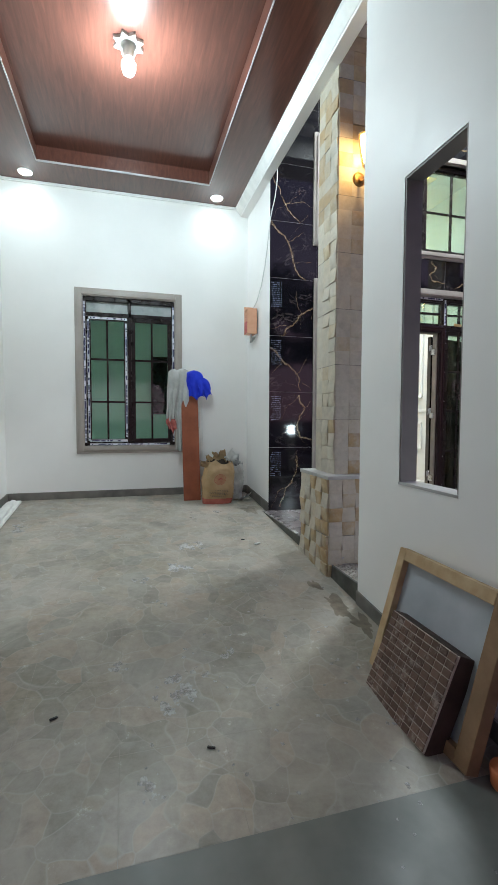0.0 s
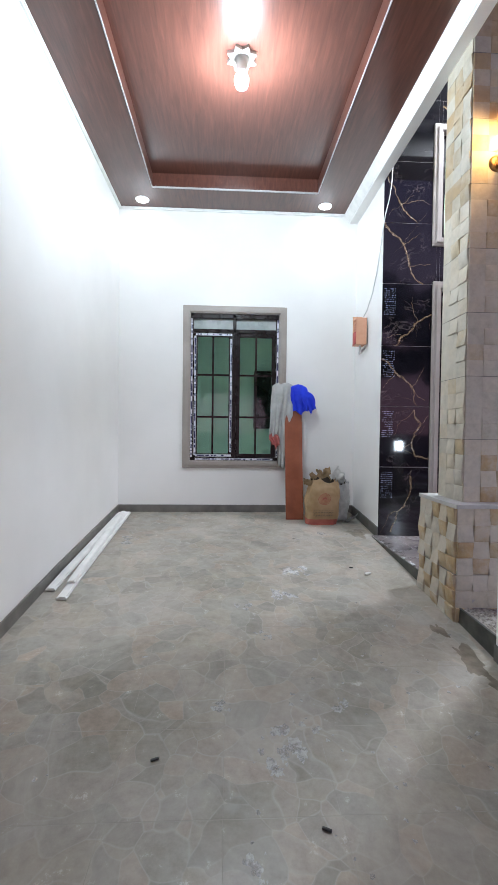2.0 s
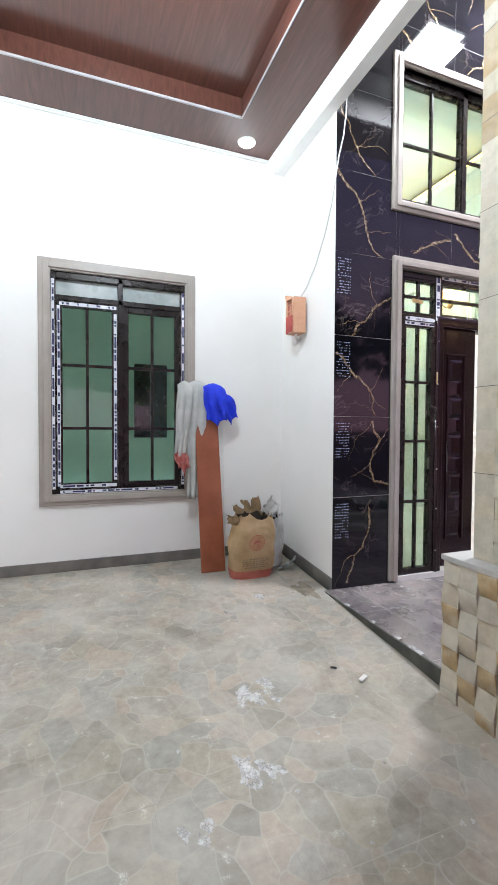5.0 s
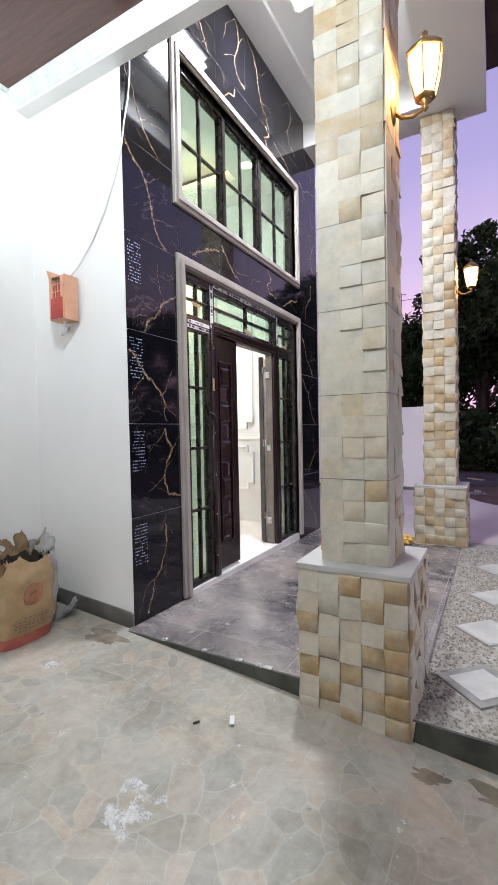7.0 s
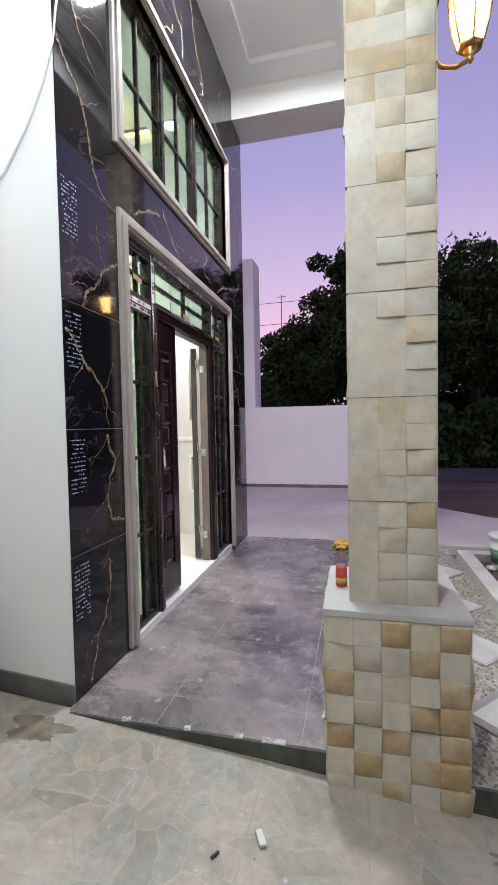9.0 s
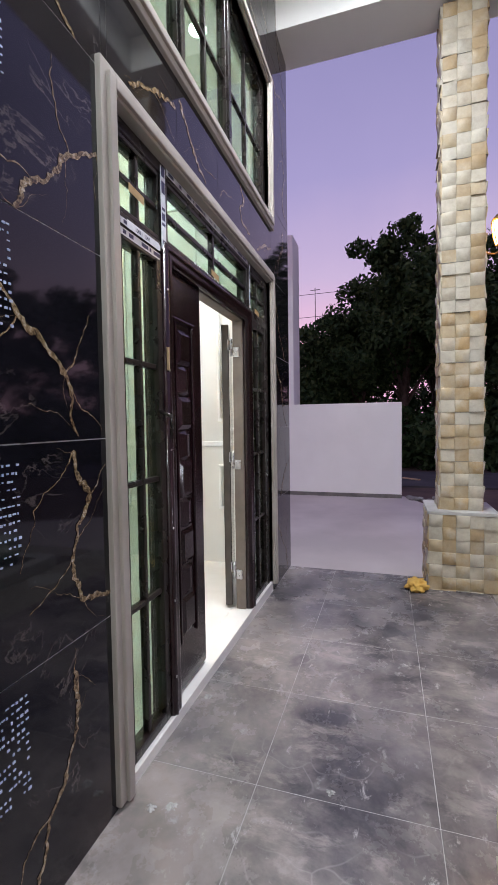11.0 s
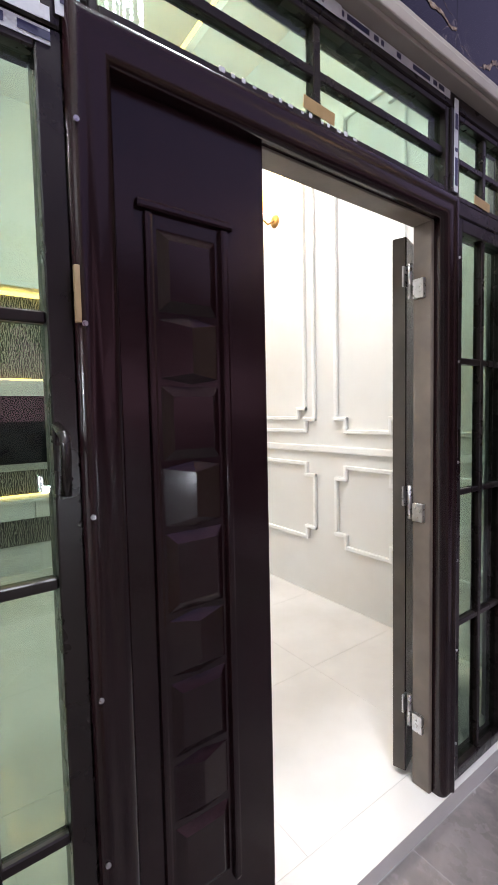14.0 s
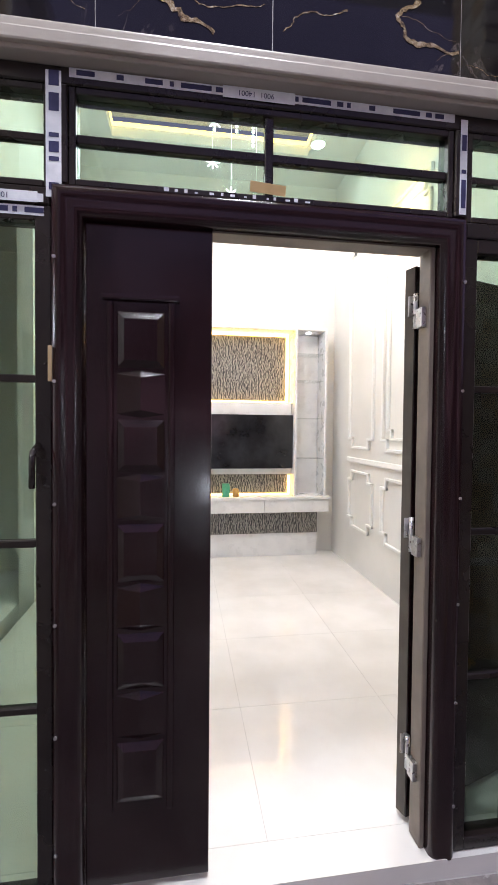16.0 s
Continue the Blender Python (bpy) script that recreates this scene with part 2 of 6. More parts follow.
STEEL = mottled("zinc_steel", (0.45, 0.45, 0.46), (0.62, 0.62, 0.63), 30, 0.3, 1.0)
BRASS = mottled("aged_brass", (0.22, 0.13, 0.05), (0.38, 0.24, 0.09), 20, 0.35, 0.9)
TAPE = mottled("white_protective_film", (0.62, 0.64, 0.70), (0.78, 0.79, 0.84), 20, 0.35)
INK = mottled("navy_film_print", (0.02, 0.022, 0.08), (0.04, 0.04, 0.12), 20, 0.4)
KRAFT_TAPE = mottled("brown_parcel_tape", (0.36, 0.24, 0.10), (0.44, 0.30, 0.14), 20, 0.35)
PRINT = mottled("pale_blue_tile_stamp", (0.30, 0.36, 0.55), (0.50, 0.55, 0.72), 60, 0.5)
VEIN = None
CREAM = mottled("cream_wall_paint", (0.75, 0.74, 0.70), (0.80, 0.79, 0.75), 2, 0.5)
MOULD = mottled("white_moulding", (0.84, 0.84, 0.81), (0.88, 0.88, 0.85), 4, 0.45)
HALL_TILE = mottled("cream_polished_tile", (0.70, 0.68, 0.64), (0.79, 0.77, 0.735), 2.2, 0.1, fine=8, bump=0.01)
LAMINATE = mottled("white_laminate", (0.72, 0.72, 0.72), (0.80, 0.80, 0.80), 5, 0.3)
CEILING_LIT = mottled("ceiling_lit_glass", (0.30, 0.34, 0.33), (0.46, 0.50, 0.48), 5, 0.3)
TV_BLACK = mottled("tv_black_marble", (0.012, 0.012, 0.014), (0.03, 0.03, 0.034), 5, 0.08)
WAVY = wavy_panel()
GREEN_GLASS = glass("green_tinted_glass", (0.61, 0.70, 0.625))
DEEP_GLASS = glass("deep_green_glass", (0.70, 0.95, 0.88))
CLEAR = glass("clear_glass", (0.95, 0.96, 0.95))
LANTERN_GLASS = glowing("lit_amber_glass", (1.0, 0.55, 0.20), 15)
BULB = glowing("lit_bulb", (1.0, 0.98, 1.0), 14)
SCONCE_GLASS = glowing("lit_sconce_glass", (1.0, 0.58, 0.20), 7)
GARDEN_LIT = glowing("lit_white_lantern_glass", (0.9, 0.95, 1.0), 80)
PANEL_LIT = glowing("lit_panel", (0.95, 0.98, 1.0), 22)
COVE = glowing("lit_cove_strip", (1.0, 0.60, 0.16), 9)
CRYSTAL = glowing("lit_crystal", (0.95, 0.97, 1.0), 4.5)
CONC = mottled("pinkish_concrete", (0.43, 0.38, 0.365), (0.55, 0.495, 0.475), 0.9, 0.75, fine=50, bump=0.2)
APRON = mottled("grey_green_cement", (0.125, 0.135, 0.12), (0.20, 0.205, 0.185), 3.5, 0.45, fine=70, bump=0.15)
KERB = mottled("cement_render", (0.36, 0.35, 0.33), (0.48, 0.47, 0.45), 4, 0.8, fine=60, bump=0.3)
ASPH = mottled("asphalt", (0.05, 0.048, 0.048), (0.085, 0.08, 0.078), 1.2, 0.85, fine=90, bump=0.4)
DIRT = mottled("red_brown_dirt", (0.075, 0.048, 0.036), (0.14, 0.09, 0.065), 0.8, 0.95, fine=30, bump=0.5)
SOIL = mottled("dark_soil", (0.035, 0.028, 0.02), (0.08, 0.06, 0.045), 6, 0.95, fine=40, bump=0.6)
BARK = mottled("bark", (0.06, 0.045, 0.035), (0.12, 0.09, 0.07), 5, 0.9, fine=20, bump=0.6)
LEAF = leaves()
PEBBLE_BED = mottled("washed_pebble_bed", (0.22, 0.20, 0.17), (0.36, 0.34, 0.30), 14, 0.7, fine=55, bump=0.5)
STONE = mottled("pale_paving_stone", (0.36, 0.35, 0.33), (0.47, 0.46, 0.43), 5, 0.7)
STONE_RIM = mottled("grey_paving_stone", (0.17, 0.165, 0.155), (0.25, 0.24, 0.225), 8, 0.7)
ROOF = mottled("dark_roof_tile", (0.05, 0.035, 0.03), (0.09, 0.06, 0.05), 6, 0.8)
PLANK = mottled("red_brown_plank", (0.21, 0.058, 0.024), (0.30, 0.092, 0.042), 5, 0.4)
TIMBER = mottled("raw_timber", (0.42, 0.29, 0.15), (0.55, 0.41, 0.24), 9, 0.7)
TIMBER_DARK = mottled("stained_timber", (0.20, 0.12, 0.06), (0.30, 0.19, 0.10), 9, 0.7)
GREY_BOARD = mottled("grey_cement_board", (0.33, 0.35, 0.37), (0.43, 0.45, 0.47), 3, 0.6)
BRICK = None
MORTAR = mottled("pale_mortar", (0.34, 0.28, 0.23), (0.50, 0.43, 0.37), 18, 0.9)
KRAFT = mottled("kraft_paper", (0.34, 0.23, 0.11), (0.44, 0.31, 0.17), 8, 0.7, fine=70, bump=0.4)
RED = mottled("red_print", (0.38, 0.04, 0.035), (0.50, 0.075, 0.06), 10, 0.5)
SACK_RED = mottled("faded_red_print", (0.33, 0.085, 0.06), (0.42, 0.13, 0.09), 10, 0.7)
SACK_FADED = mottled("pale_red_print", (0.36, 0.16, 0.085), (0.42, 0.24, 0.13), 18, 0.7)
SACK_GREY = mottled("woven_grey_plastic", (0.38, 0.39, 0.39), (0.55, 0.56, 0.56), 14, 0.5, fine=150, bump=0.4)
CLOTH_GREY = mottled("grey_cotton", (0.40, 0.41, 0.39), (0.52, 0.53, 0.51), 7, 0.9, fine=200, bump=0.3)
CLOTH_BLUE = mottled("royal_blue_cotton", (0.01, 0.025, 0.50), (0.02, 0.05, 0.68), 7, 0.85, fine=200, bump=0.3)
CLOTH_PINK = mottled("faded_red_cotton", (0.34, 0.07, 0.06), (0.46, 0.16, 0.14), 30, 0.9)
CARD = mottled("salmon_cardboard", (0.62, 0.33, 0.20), (0.70, 0.40, 0.26), 9, 0.6)
GYPSUM = mottled("white_gypsum", (0.70, 0.70, 0.67), (0.80, 0.80, 0.77), 9, 0.7)
SPLASH = None
DAMP = mottled("damp_mud", (0.12, 0.10, 0.07), (0.22, 0.19, 0.14), 14, 0.35)
YELLOW = mottled("yellow_rag", (0.50, 0.28, 0.05), (0.64, 0.40, 0.09), 12, 0.8)
PAIL = mottled("translucent_white_plastic", (0.52, 0.55, 0.53), (0.62, 0.66, 0.63), 8, 0.4)
PAIL_GREEN = mottled("green_label", (0.06, 0.13, 0.09), (0.10, 0.18, 0.12), 8, 0.5)
ORANGE = mottled("orange_plastic", (0.50, 0.14, 0.05), (0.60, 0.20, 0.08), 8, 0.5)
CABLE = mottled("pale_cable", (0.60, 0.60, 0.58), (0.68, 0.68, 0.66), 8, 0.5)
DARK_WIRE = mottled("dark_wire", (0.02, 0.02, 0.02), (0.035, 0.035, 0.035), 8, 0.6)


def vein_mat():
    m = Mat("gold_and_white_vein", 0.08)
    c = m.ramp(m.noise(46, 8, 0.8), (0.37, (0.010, 0.008, 0.009)), (0.44, (0.07, 0.045, 0.025)), (0.52, (0.24, 0.165, 0.085)), (0.59, (0.40, 0.33, 0.25)), (0.68, (0.72, 0.69, 0.65)))
    return m.base(c).m


def brick_mat():
    m = Mat("old_brick", 0.85)
    c = m.ramp(m.random(), (0.0, (0.095, 0.058, 0.042)), (0.6, (0.135, 0.082, 0.058)), (1.0, (0.18, 0.112, 0.08)))
    c = m.mix(m.ramp(m.noise(14, 6, 0.75), (0.53, 0.0), (0.66, 0.75)), c, (0.40, 0.34, 0.29))
    return m.base(c).bump(m.noise(80, 4), 0.4, 0.004).m


def splash_mat():
    m = Mat("scraped_white_plaster", 0.8)
    c = m.ramp(m.noise(55, 6, 0.75), (0.36, (0.56, 0.545, 0.51)), (0.52, (0.66, 0.655, 0.635)), (0.68, (0.78, 0.79, 0.79)))
    m.base(c).bump(m.noise(90, 4), 0.1, 0.002)
    t, x = m.n.new("ShaderNodeBsdfTransparent"), m.n.new("ShaderNodeMixShader")
    m.l.new(m.ramp(m.noise(24, 9, 0.8), (0.34, 0.08), (0.54, 0.66)), x.inputs[0])
    m.l.new(t.outputs[0], x.inputs[1])
    m.l.new(m.b.outputs[0], x.inputs[2])
    m.l.new(x.outputs[0], m.n["Material Output"].inputs[0])
    return m.m


VEIN, BRICK, SPLASH = vein_mat(), brick_mat(), splash_mat()

# ---- plan ----
SLOPE = 0.094
XL, XR, YB, YD = -1.32, 1.495, 5.52, 4.61
ZC, ZP, PZ, IZ = 4.05, 5.40, 0.40, 0.44
Y0 = -2.2


BEND, BACK = 3.67, 0.075


def ramp_z(y):
    return SLOPE * y if y < BEND else SLOPE * BEND + BACK * (y - BEND)


def porch_z(x):
    return 0.415 - 0.018 * (x - 1.5)


# ---- builders ----
def bx(bm, x0, x1, y0, y1, z0, z1):
    bmesh.ops.create_cube(bm, size=1, matrix=Matrix.Translation(((x0 + x1) / 2, (y0 + y1) / 2, (z0 + z1) / 2)) @ Matrix.Diagonal((x1 - x0, y1 - y0, z1 - z0, 1)))
    return bm


def boxes(*b):
    bm = bmesh.new()
    for i in range(0, len(b), 6):
        bx(bm, *b[i:i + 6])
    return bm


def soft(*b, r=0.004, seg=2):
    bm = boxes(*b)
    bmesh.ops.bevel(bm, geom=bm.edges[:], offset=r, segments=seg, affect="EDGES", profile=0.6)
    return bm


def turned(profile, at=(0, 0, 0), seg=20):
    """A lathe: profile is (radius, height) from bottom to top, closed by caps."""
    bm = bmesh.new()
    rings = []
    for r, h in profile:
        rings.append([bm.verts.new((at[0] + r * math.cos(2 * math.pi * k / seg), at[1] + r * math.sin(2 * math.pi * k / seg), at[2] + h)) for k in range(seg)])
    for a, b in zip(rings, rings[1:]):
        for k in range(seg):
            bm.faces.new((a[k], a[(k + 1) % seg], b[(k + 1) % seg], b[k]))
    bm.faces.new(rings[0][::-1])
    bm.faces.new(rings[-1])
    for f in bm.faces:
        f.smooth = len(f.verts) == 4
    return bm


def tube(points, r, seg=8, taper=None):
    bm = bmesh.new()
    pts = [Vector(p) for p in points]
    rings = []
    for i, p in enumerate(pts):
        d = (pts[min(i + 1, len(pts) - 1)] - pts[max(i - 1, 0)]).normalized()
        a = d.orthogonal().normalized() if not rings else (side - d * side.dot(d)).normalized()
        side = a
        b = d.cross(a)
        rr = r if taper is None else r + (taper - r) * i / (len(pts) - 1)
        rings.append([bm.verts.new(p + rr * (math.cos(2 * math.pi * k / seg) * a + math.sin(2 * math.pi * k / seg) * b)) for k in range(seg)])
    for a, b in zip(rings, rings[1:]):
        for k in range(seg):
            bm.faces.new((a[k], a[(k + 1) % seg], b[(k + 1) % seg], b[k])).smooth = True
    bm.faces.new(rings[0][::-1])
    bm.faces.new(rings[-1])
    return bm


def prism(outline, z0, z1):
    """An upright slab over an outline of (x, y)."""
    bm = bmesh.new()
    lo = [bm.verts.new((x, y, z0)) for x, y in outline]
    hi = [bm.verts.new((x, y, z1)) for x, y in outline]
    bm.faces.new(lo[::-1])
    bm.faces.new(hi)
    for i in range(len(lo)):
        j = (i + 1) % len(lo)
        bm.faces.new((lo[i], lo[j], hi[j], hi[i]))
    bmesh.ops.recalc_face_normals(bm, faces=bm.faces[:])
    return bm


def settle(bm, fall=None):
    """Lays a level bmesh on the carport's slope, with a cut where it bends; or on another fall along x."""
    if fall is None:
        bmesh.ops.bisect_plane(bm, geom=bm.verts[:] + bm.edges[:] + bm.faces[:], plane_co=(0, BEND, 0), plane_no=(0, 1, 0))
    for v in bm.verts:
        v.co.z += ramp_z(v.co.y) if fall is None else fall(v.co.x) - PZ
    return bm


def moved(bm, m):
    bmesh.ops.transform(bm, matrix=m, verts=bm.verts[:])
    return bm


def joined(*bms):
    out = bmesh.new()
    for b in bms:
        d = bpy.data.meshes.new("tmp")
        b.to_mesh(d)
        b.free()
        out.from_mesh(d)
        bpy.data.meshes.remove(d)
    return out


def mesh(name, bm, material):
    d = bpy.data.meshes.new(name)
    bm.to_mesh(d)
    bm.free()
    d.materials.append(material)
    return new(name, d)


def own(ob, parent):
    ob.parent = parent
    if parent.parent is None:
        ob.matrix_parent_inverse = parent.matrix_basis.inverted()
    return ob


def part(name, bm, material, parent, label=""):
    return tagged(own(mesh(name, bm, material), parent), label)


def thing(name, at, label, category, group="", kind=""):
    ob = new(name)
    ob.empty_display_size = 0.1
    ob.matrix_basis = Matrix.Translation(at)
    return tagged(ob, label, category, group, kind)


def solid(name, bm, material, label, category="", group="", kind=""):
    return tagged(mesh(name, bm, material), label, category, group, kind)


def st(name, material, label, *b):
    return solid(name, boxes(*b), material, label, kind="structure")


def pieces(name, data, parent, mats):
    """Alike pieces on shared meshes: (mesh, matrix) each."""
    for d, m in mats:
        ob = new(name, d)
        ob.parent = parent
        ob.matrix_parent_inverse = parent.matrix_basis.inverted() if parent.parent is None else Matrix()
        ob.matrix_basis = m


def data_of(name, bm, material):
    d = bpy.data.meshes.new(name)
    bm.to_mesh(d)
    bm.free()
    d.materials.append(material)
    return d


# ---- carport ----
FT = 0.40
bed = prism(((XL - 0.1, Y0), (XR - 0.04, Y0), (XR - 0.04, YB + 0.1), (XL - 0.1, YB + 0.1)), -0.12, -0.0003)
floor = solid("floor", settle(bed), FLOOR_GROUT, "sloping carport floor of flagstone-print tiles with white splashes", kind="structure")
st("wall_west", WHITE, "tall plain white painted wall of the carport", XL - 0.15, XL, Y0, YB + 0.15, -0.5, ZP)
wx0, wx1, wz0, wz1 = -0.48, 0.57, 1.10, 2.84
st("wall_north", WHITE, "white painted back wall of the carport with a window", XL, wx0, YB, YB + 0.15, 0, ZP, wx1, XR, YB, YB + 0.15, 0, ZP,
   wx0, wx1, YB, YB + 0.15, 0, wz0, wx0, wx1, YB, YB + 0.15, wz1, ZP)
st("wall_return", WHITE, "short white painted return wall beside the marble front", XR, XR + 0.15, YD + 0.004, YB + 0.15, 0, ZP)
st("wall_porch_side", WHITE, "white beam and wall above the line of pillars", 1.40, 1.52, Y0, 2.511, 3.93, ZP + 0.1, 1.40, XR - 0.001, 2.511, YB, 3.95, 5.05, 1.40, 1.52, 2.511, YD - 0.002, 5.05, ZP + 0.1, 1.40, XR, YD - 0.002, YB, 5.05, ZP)

# brown coffered ceiling
cx0, cx1, cy0, cy1, ch = -0.865, 0.922, 0.3, 5.07, 0.15
st("ceiling", BROWN, "glossy brown wood-grain ceiling with a sunken coffer", XL, cx0, Y0, YB, ZC, ZC + 0.04, cx1, 1.40, Y0, YB, ZC, ZC + 0.04,
   cx0, cx1, cy1, YB, ZC, ZC + 0.04, cx0, cx1, Y0, cy0, ZC, ZC + 0.04,
   cx0 - 0.02, cx1 + 0.02, cy0 - 0.02, cy1 + 0.02, ZC + ch, ZC + ch + 0.03,
   cx0 - 0.02, cx0, cy0, cy1, ZC + 0.04, ZC + ch, cx1, cx1 + 0.02, cy0, cy1, ZC + 0.04, ZC + ch, cx0, cx1, cy1, cy1 + 0.02, ZC + 0.04, ZC + ch, cx0, cx1, cy0 - 0.02, cy0, ZC + 0.04, ZC + ch)
st("roof", CEIL_WHITE, "plain roof slab over the carport", XL - 0.15, 1.66, Y0, YB + 0.15, ZP + 0.1, ZP + 0.25)
WHITE_LINE = mottled("grey_white_edge", (0.36, 0.35, 0.35), (0.44, 0.43, 0.43), 6, 0.5)
trim = st("trim_coffer", WHITE_LINE, "thin white edge strip round the coffer", cx0 - 0.004, cx0 + 0.003, cy0, cy1, ZC - 0.005, ZC + 0.010, cx1 - 0.003, cx1 + 0.004, cy0, cy1, ZC - 0.005, ZC + 0.010,
          cx0 + 0.003, cx1 - 0.003, cy1 - 0.004, cy1 + 0.008, ZC - 0.005, ZC + 0.010)


def cornice(name, label, run):
    """A small stepped cornice; run gives x0, x1, y0, y1 for each of its steps."""
    return st(name, GYPSUM, label, *run)


cornice("trim_cornice_north", "white stepped cornice along the back wall", (XL + 0.018, 1.33, YB - 0.018, YB, ZC - 0.026, ZC - 0.002, XL + 0.028, 1.33, YB - 0.028, YB - 0.018, ZC - 0.013, ZC - 0.002))
cornice("trim_cornice_west", "white stepped cornice along the side wall", (XL, XL + 0.018, Y0, YB, ZC - 0.026, ZC - 0.002, XL + 0.018, XL + 0.028, Y0, YB - 0.018, ZC - 0.013, ZC - 0.002))
bm = bmesh.new()
ends = [[bm.verts.new((x, y, ZC + z)) for x, z in ((1.3995, -0.002), (1.33, -0.002), (1.33, -0.014), (1.338, -0.018), (1.392, -0.078), (1.3995, -0.082))] for y in (Y0, YB)]
bm.faces.new(ends[0])
bm.faces.new(ends[1][::-1])
for k in range(6):
    bm.faces.new((ends[0][k], ends[1][k], ends[1][(k + 1) % 6], ends[0][(k + 1) % 6]))
bmesh.ops.recalc_face_normals(bm, faces=bm.faces[:])
solid("trim_cornice_east", bm, GYPSUM, "white sloping cornice along the beam", kind="structure")


def sloped(name, x0, x1, ya, yb, h, label):
    return solid(name, settle(boxes(x0, x1, ya, yb, -0.02, h)), SKIRT, label, kind="structure")


EDGE = mottled("dark_damp_stone", (0.035, 0.036, 0.03), (0.085, 0.085, 0.07), 7, 0.5)
sloped("baseboard_west", XL, XL + 0.012, Y0, YB - 0.012, 0.085, "dark grey tile skirting along the white wall")
sloped("baseboard_north", XL, XR, YB - 0.012, YB, 0.085, "dark grey tile skirting under the window")
sloped("baseboard_east", XR - 0.012, XR, YD, YB - 0.012, 0.085, "dark grey tile skirting on the return wall")
sloped("baseboard_near", 1.408, 1.42, Y0, 2.51, 0.085, "dark grey tile skirting on the garden wall")


# downlights and bulb
def downlight(x, y, z, group):
    t = thing("ceiling_downlight", (x, y, z), "small round lit recessed downlight in a brown ceiling" if group[0] == "c" else "small round lit recessed downlight in a cream ceiling", "ceiling light", group)
    part("ring", turned(((0.062, -0.006), (0.070, -0.008), (0.078, -0.001), (0.078, 0.012)), (x, y, z), 24), GYPSUM, t, "white ring")
    part("diffuser", turned(((0.052, -0.018), (0.068, -0.010), (0.068, -0.002)), (x, y, z), 20), BULB, t, "glowing white lens")
    return t


for x in (-1.02, 1.06):
    downlight(x, 5.33, ZC, "carport downlights")
t = thing("ceiling_bulb", (0.04, 3.54, ZC + ch), "lit white bulb on a star-shaped white ceiling rose", "ceiling light")
bm = bmesh.new()
n = 16
ring = [(0.04 + (0.115 if k % 2 else 0.08) * math.cos(2 * math.pi * k / n), 3.54 + (0.115 if k % 2 else 0.08) * math.sin(2 * math.pi * k / n)) for k in range(n)]
part("ceiling_rose", prism(ring, ZC + ch - 0.025, ZC + ch), GYPSUM, t, "star-shaped white plate")
part("holder", turned(((0.035, -0.10), (0.04, -0.09), (0.04, -0.02), (0.06, 0.0)), (0.04, 3.54, ZC + ch - 0.02)), GYPSUM, t)
part("bulb", turned(((0.012, -0.235), (0.04, -0.22), (0.052, -0.185), (0.05, -0.15), (0.03, -0.115), (0.024, -0.10)), (0.04, 3.54, ZC + ch)), BULB, t, "glowing white bulb")


# ---- aluminium windows ----
def film(parent, x0, x1, z0, z1, y, upright):
    """Protective film left on a frame: white strip with dark printed bars."""
    part("protective_film", boxes(x0, x1, y - 0.0012, y, z0, z1), TAPE, parent, "white film with illegible print")
    bm = bmesh.new()
    a, b = (z0, z1) if upright else (x0, x1)
    k = a + 0.02
    while k < b - 0.03:
        w = random.choice((0.012, 0.02, 0.09, 0.03, 0.05))
        if upright:
            bx(bm, x0 + (x1 - x0) * 0.2, x1 - (x1 - x0) * 0.15, y - 0.0022, y - 0.0012, k, min(k + w, b))
        else:
            bx(bm, k, min(k + w, b), y - 0.0022, y - 0.0012, z0 + (z1 - z0) * 0.25, z1 - (z1 - z0) * 0.2)
        k += w + random.choice((0.012, 0.02, 0.06))
    part("print_bars", bm, INK, parent, "navy printed bars")


def sash(win, x0, x1, z0, z1, y, bars_x, bars_z, mat, w=0.045, d=0.05, bar=0.022, name="sash"):
    s = part(name, soft(x0, x0 + w, y, y + d, z0, z1, x1 - w, x1, y, y + d, z0, z1, x0 + w, x1 - w, y, y + d, z0, z0 + w, x0 + w, x1 - w, y, y + d, z1 - w, z1, r=0.003, seg=1), FRAME, win)
    xs, zs = [x0 + w] + list(bars_x) + [x1 - w], [z0 + w] + list(bars_z) + [z1 - w]
    for b in bars_x:
        part("glazing_bar", soft(b - bar / 2, b + bar / 2, y + 0.008, y + 0.04, z0 + w, z1 - w, r=0.003, seg=1), FRAME, s)
    for b in bars_z:
        part("glazing_bar", soft(x0 + w, x1 - w, y + 0.010, y + 0.038, b - bar / 2, b + bar / 2, r=0.003, seg=1), FRAME, s)
    for xa, xb in zip(xs, xs[1:]):
        for za, zb in zip(zs, zs[1:]):
            p = part("pane", boxes(xa, xb, y + 0.022, y + 0.027, za, zb), mat, s)
            p.visible_shadow = False
    return s


def architrave(win, x0, x1, z0, z1, y, w, bottom=True):
    """A moulded surround in two steps outside the opening x0..x1, z0..z1."""
    zb = z0 - w if bottom else z0
    for a, b, p in ((0.0, w, 0.022), (w * 0.15, w * 0.62, 0.036)):
        runs = [(x0 - b, x0 - a, zb if a == 0 else z0 - (b if bottom else 0), z1 + b), (x1 + a, x1 + b, zb if a == 0 else z0 - (b if bottom else 0), z1 + b), (x0 - a, x1 + a, z1 + a, z1 + b)]
        if bottom:
            runs.append((x0 - a, x1 + a, z0 - b, z0 - a))
        bm = joined(*[soft(xa, xb, y - p, y + 0.06 - p * 0.2, za, zc, r=0.006, seg=2) for xa, xb, za, zc in runs])
        part("architrave", bm, TRIM, win, "taupe painted surround")


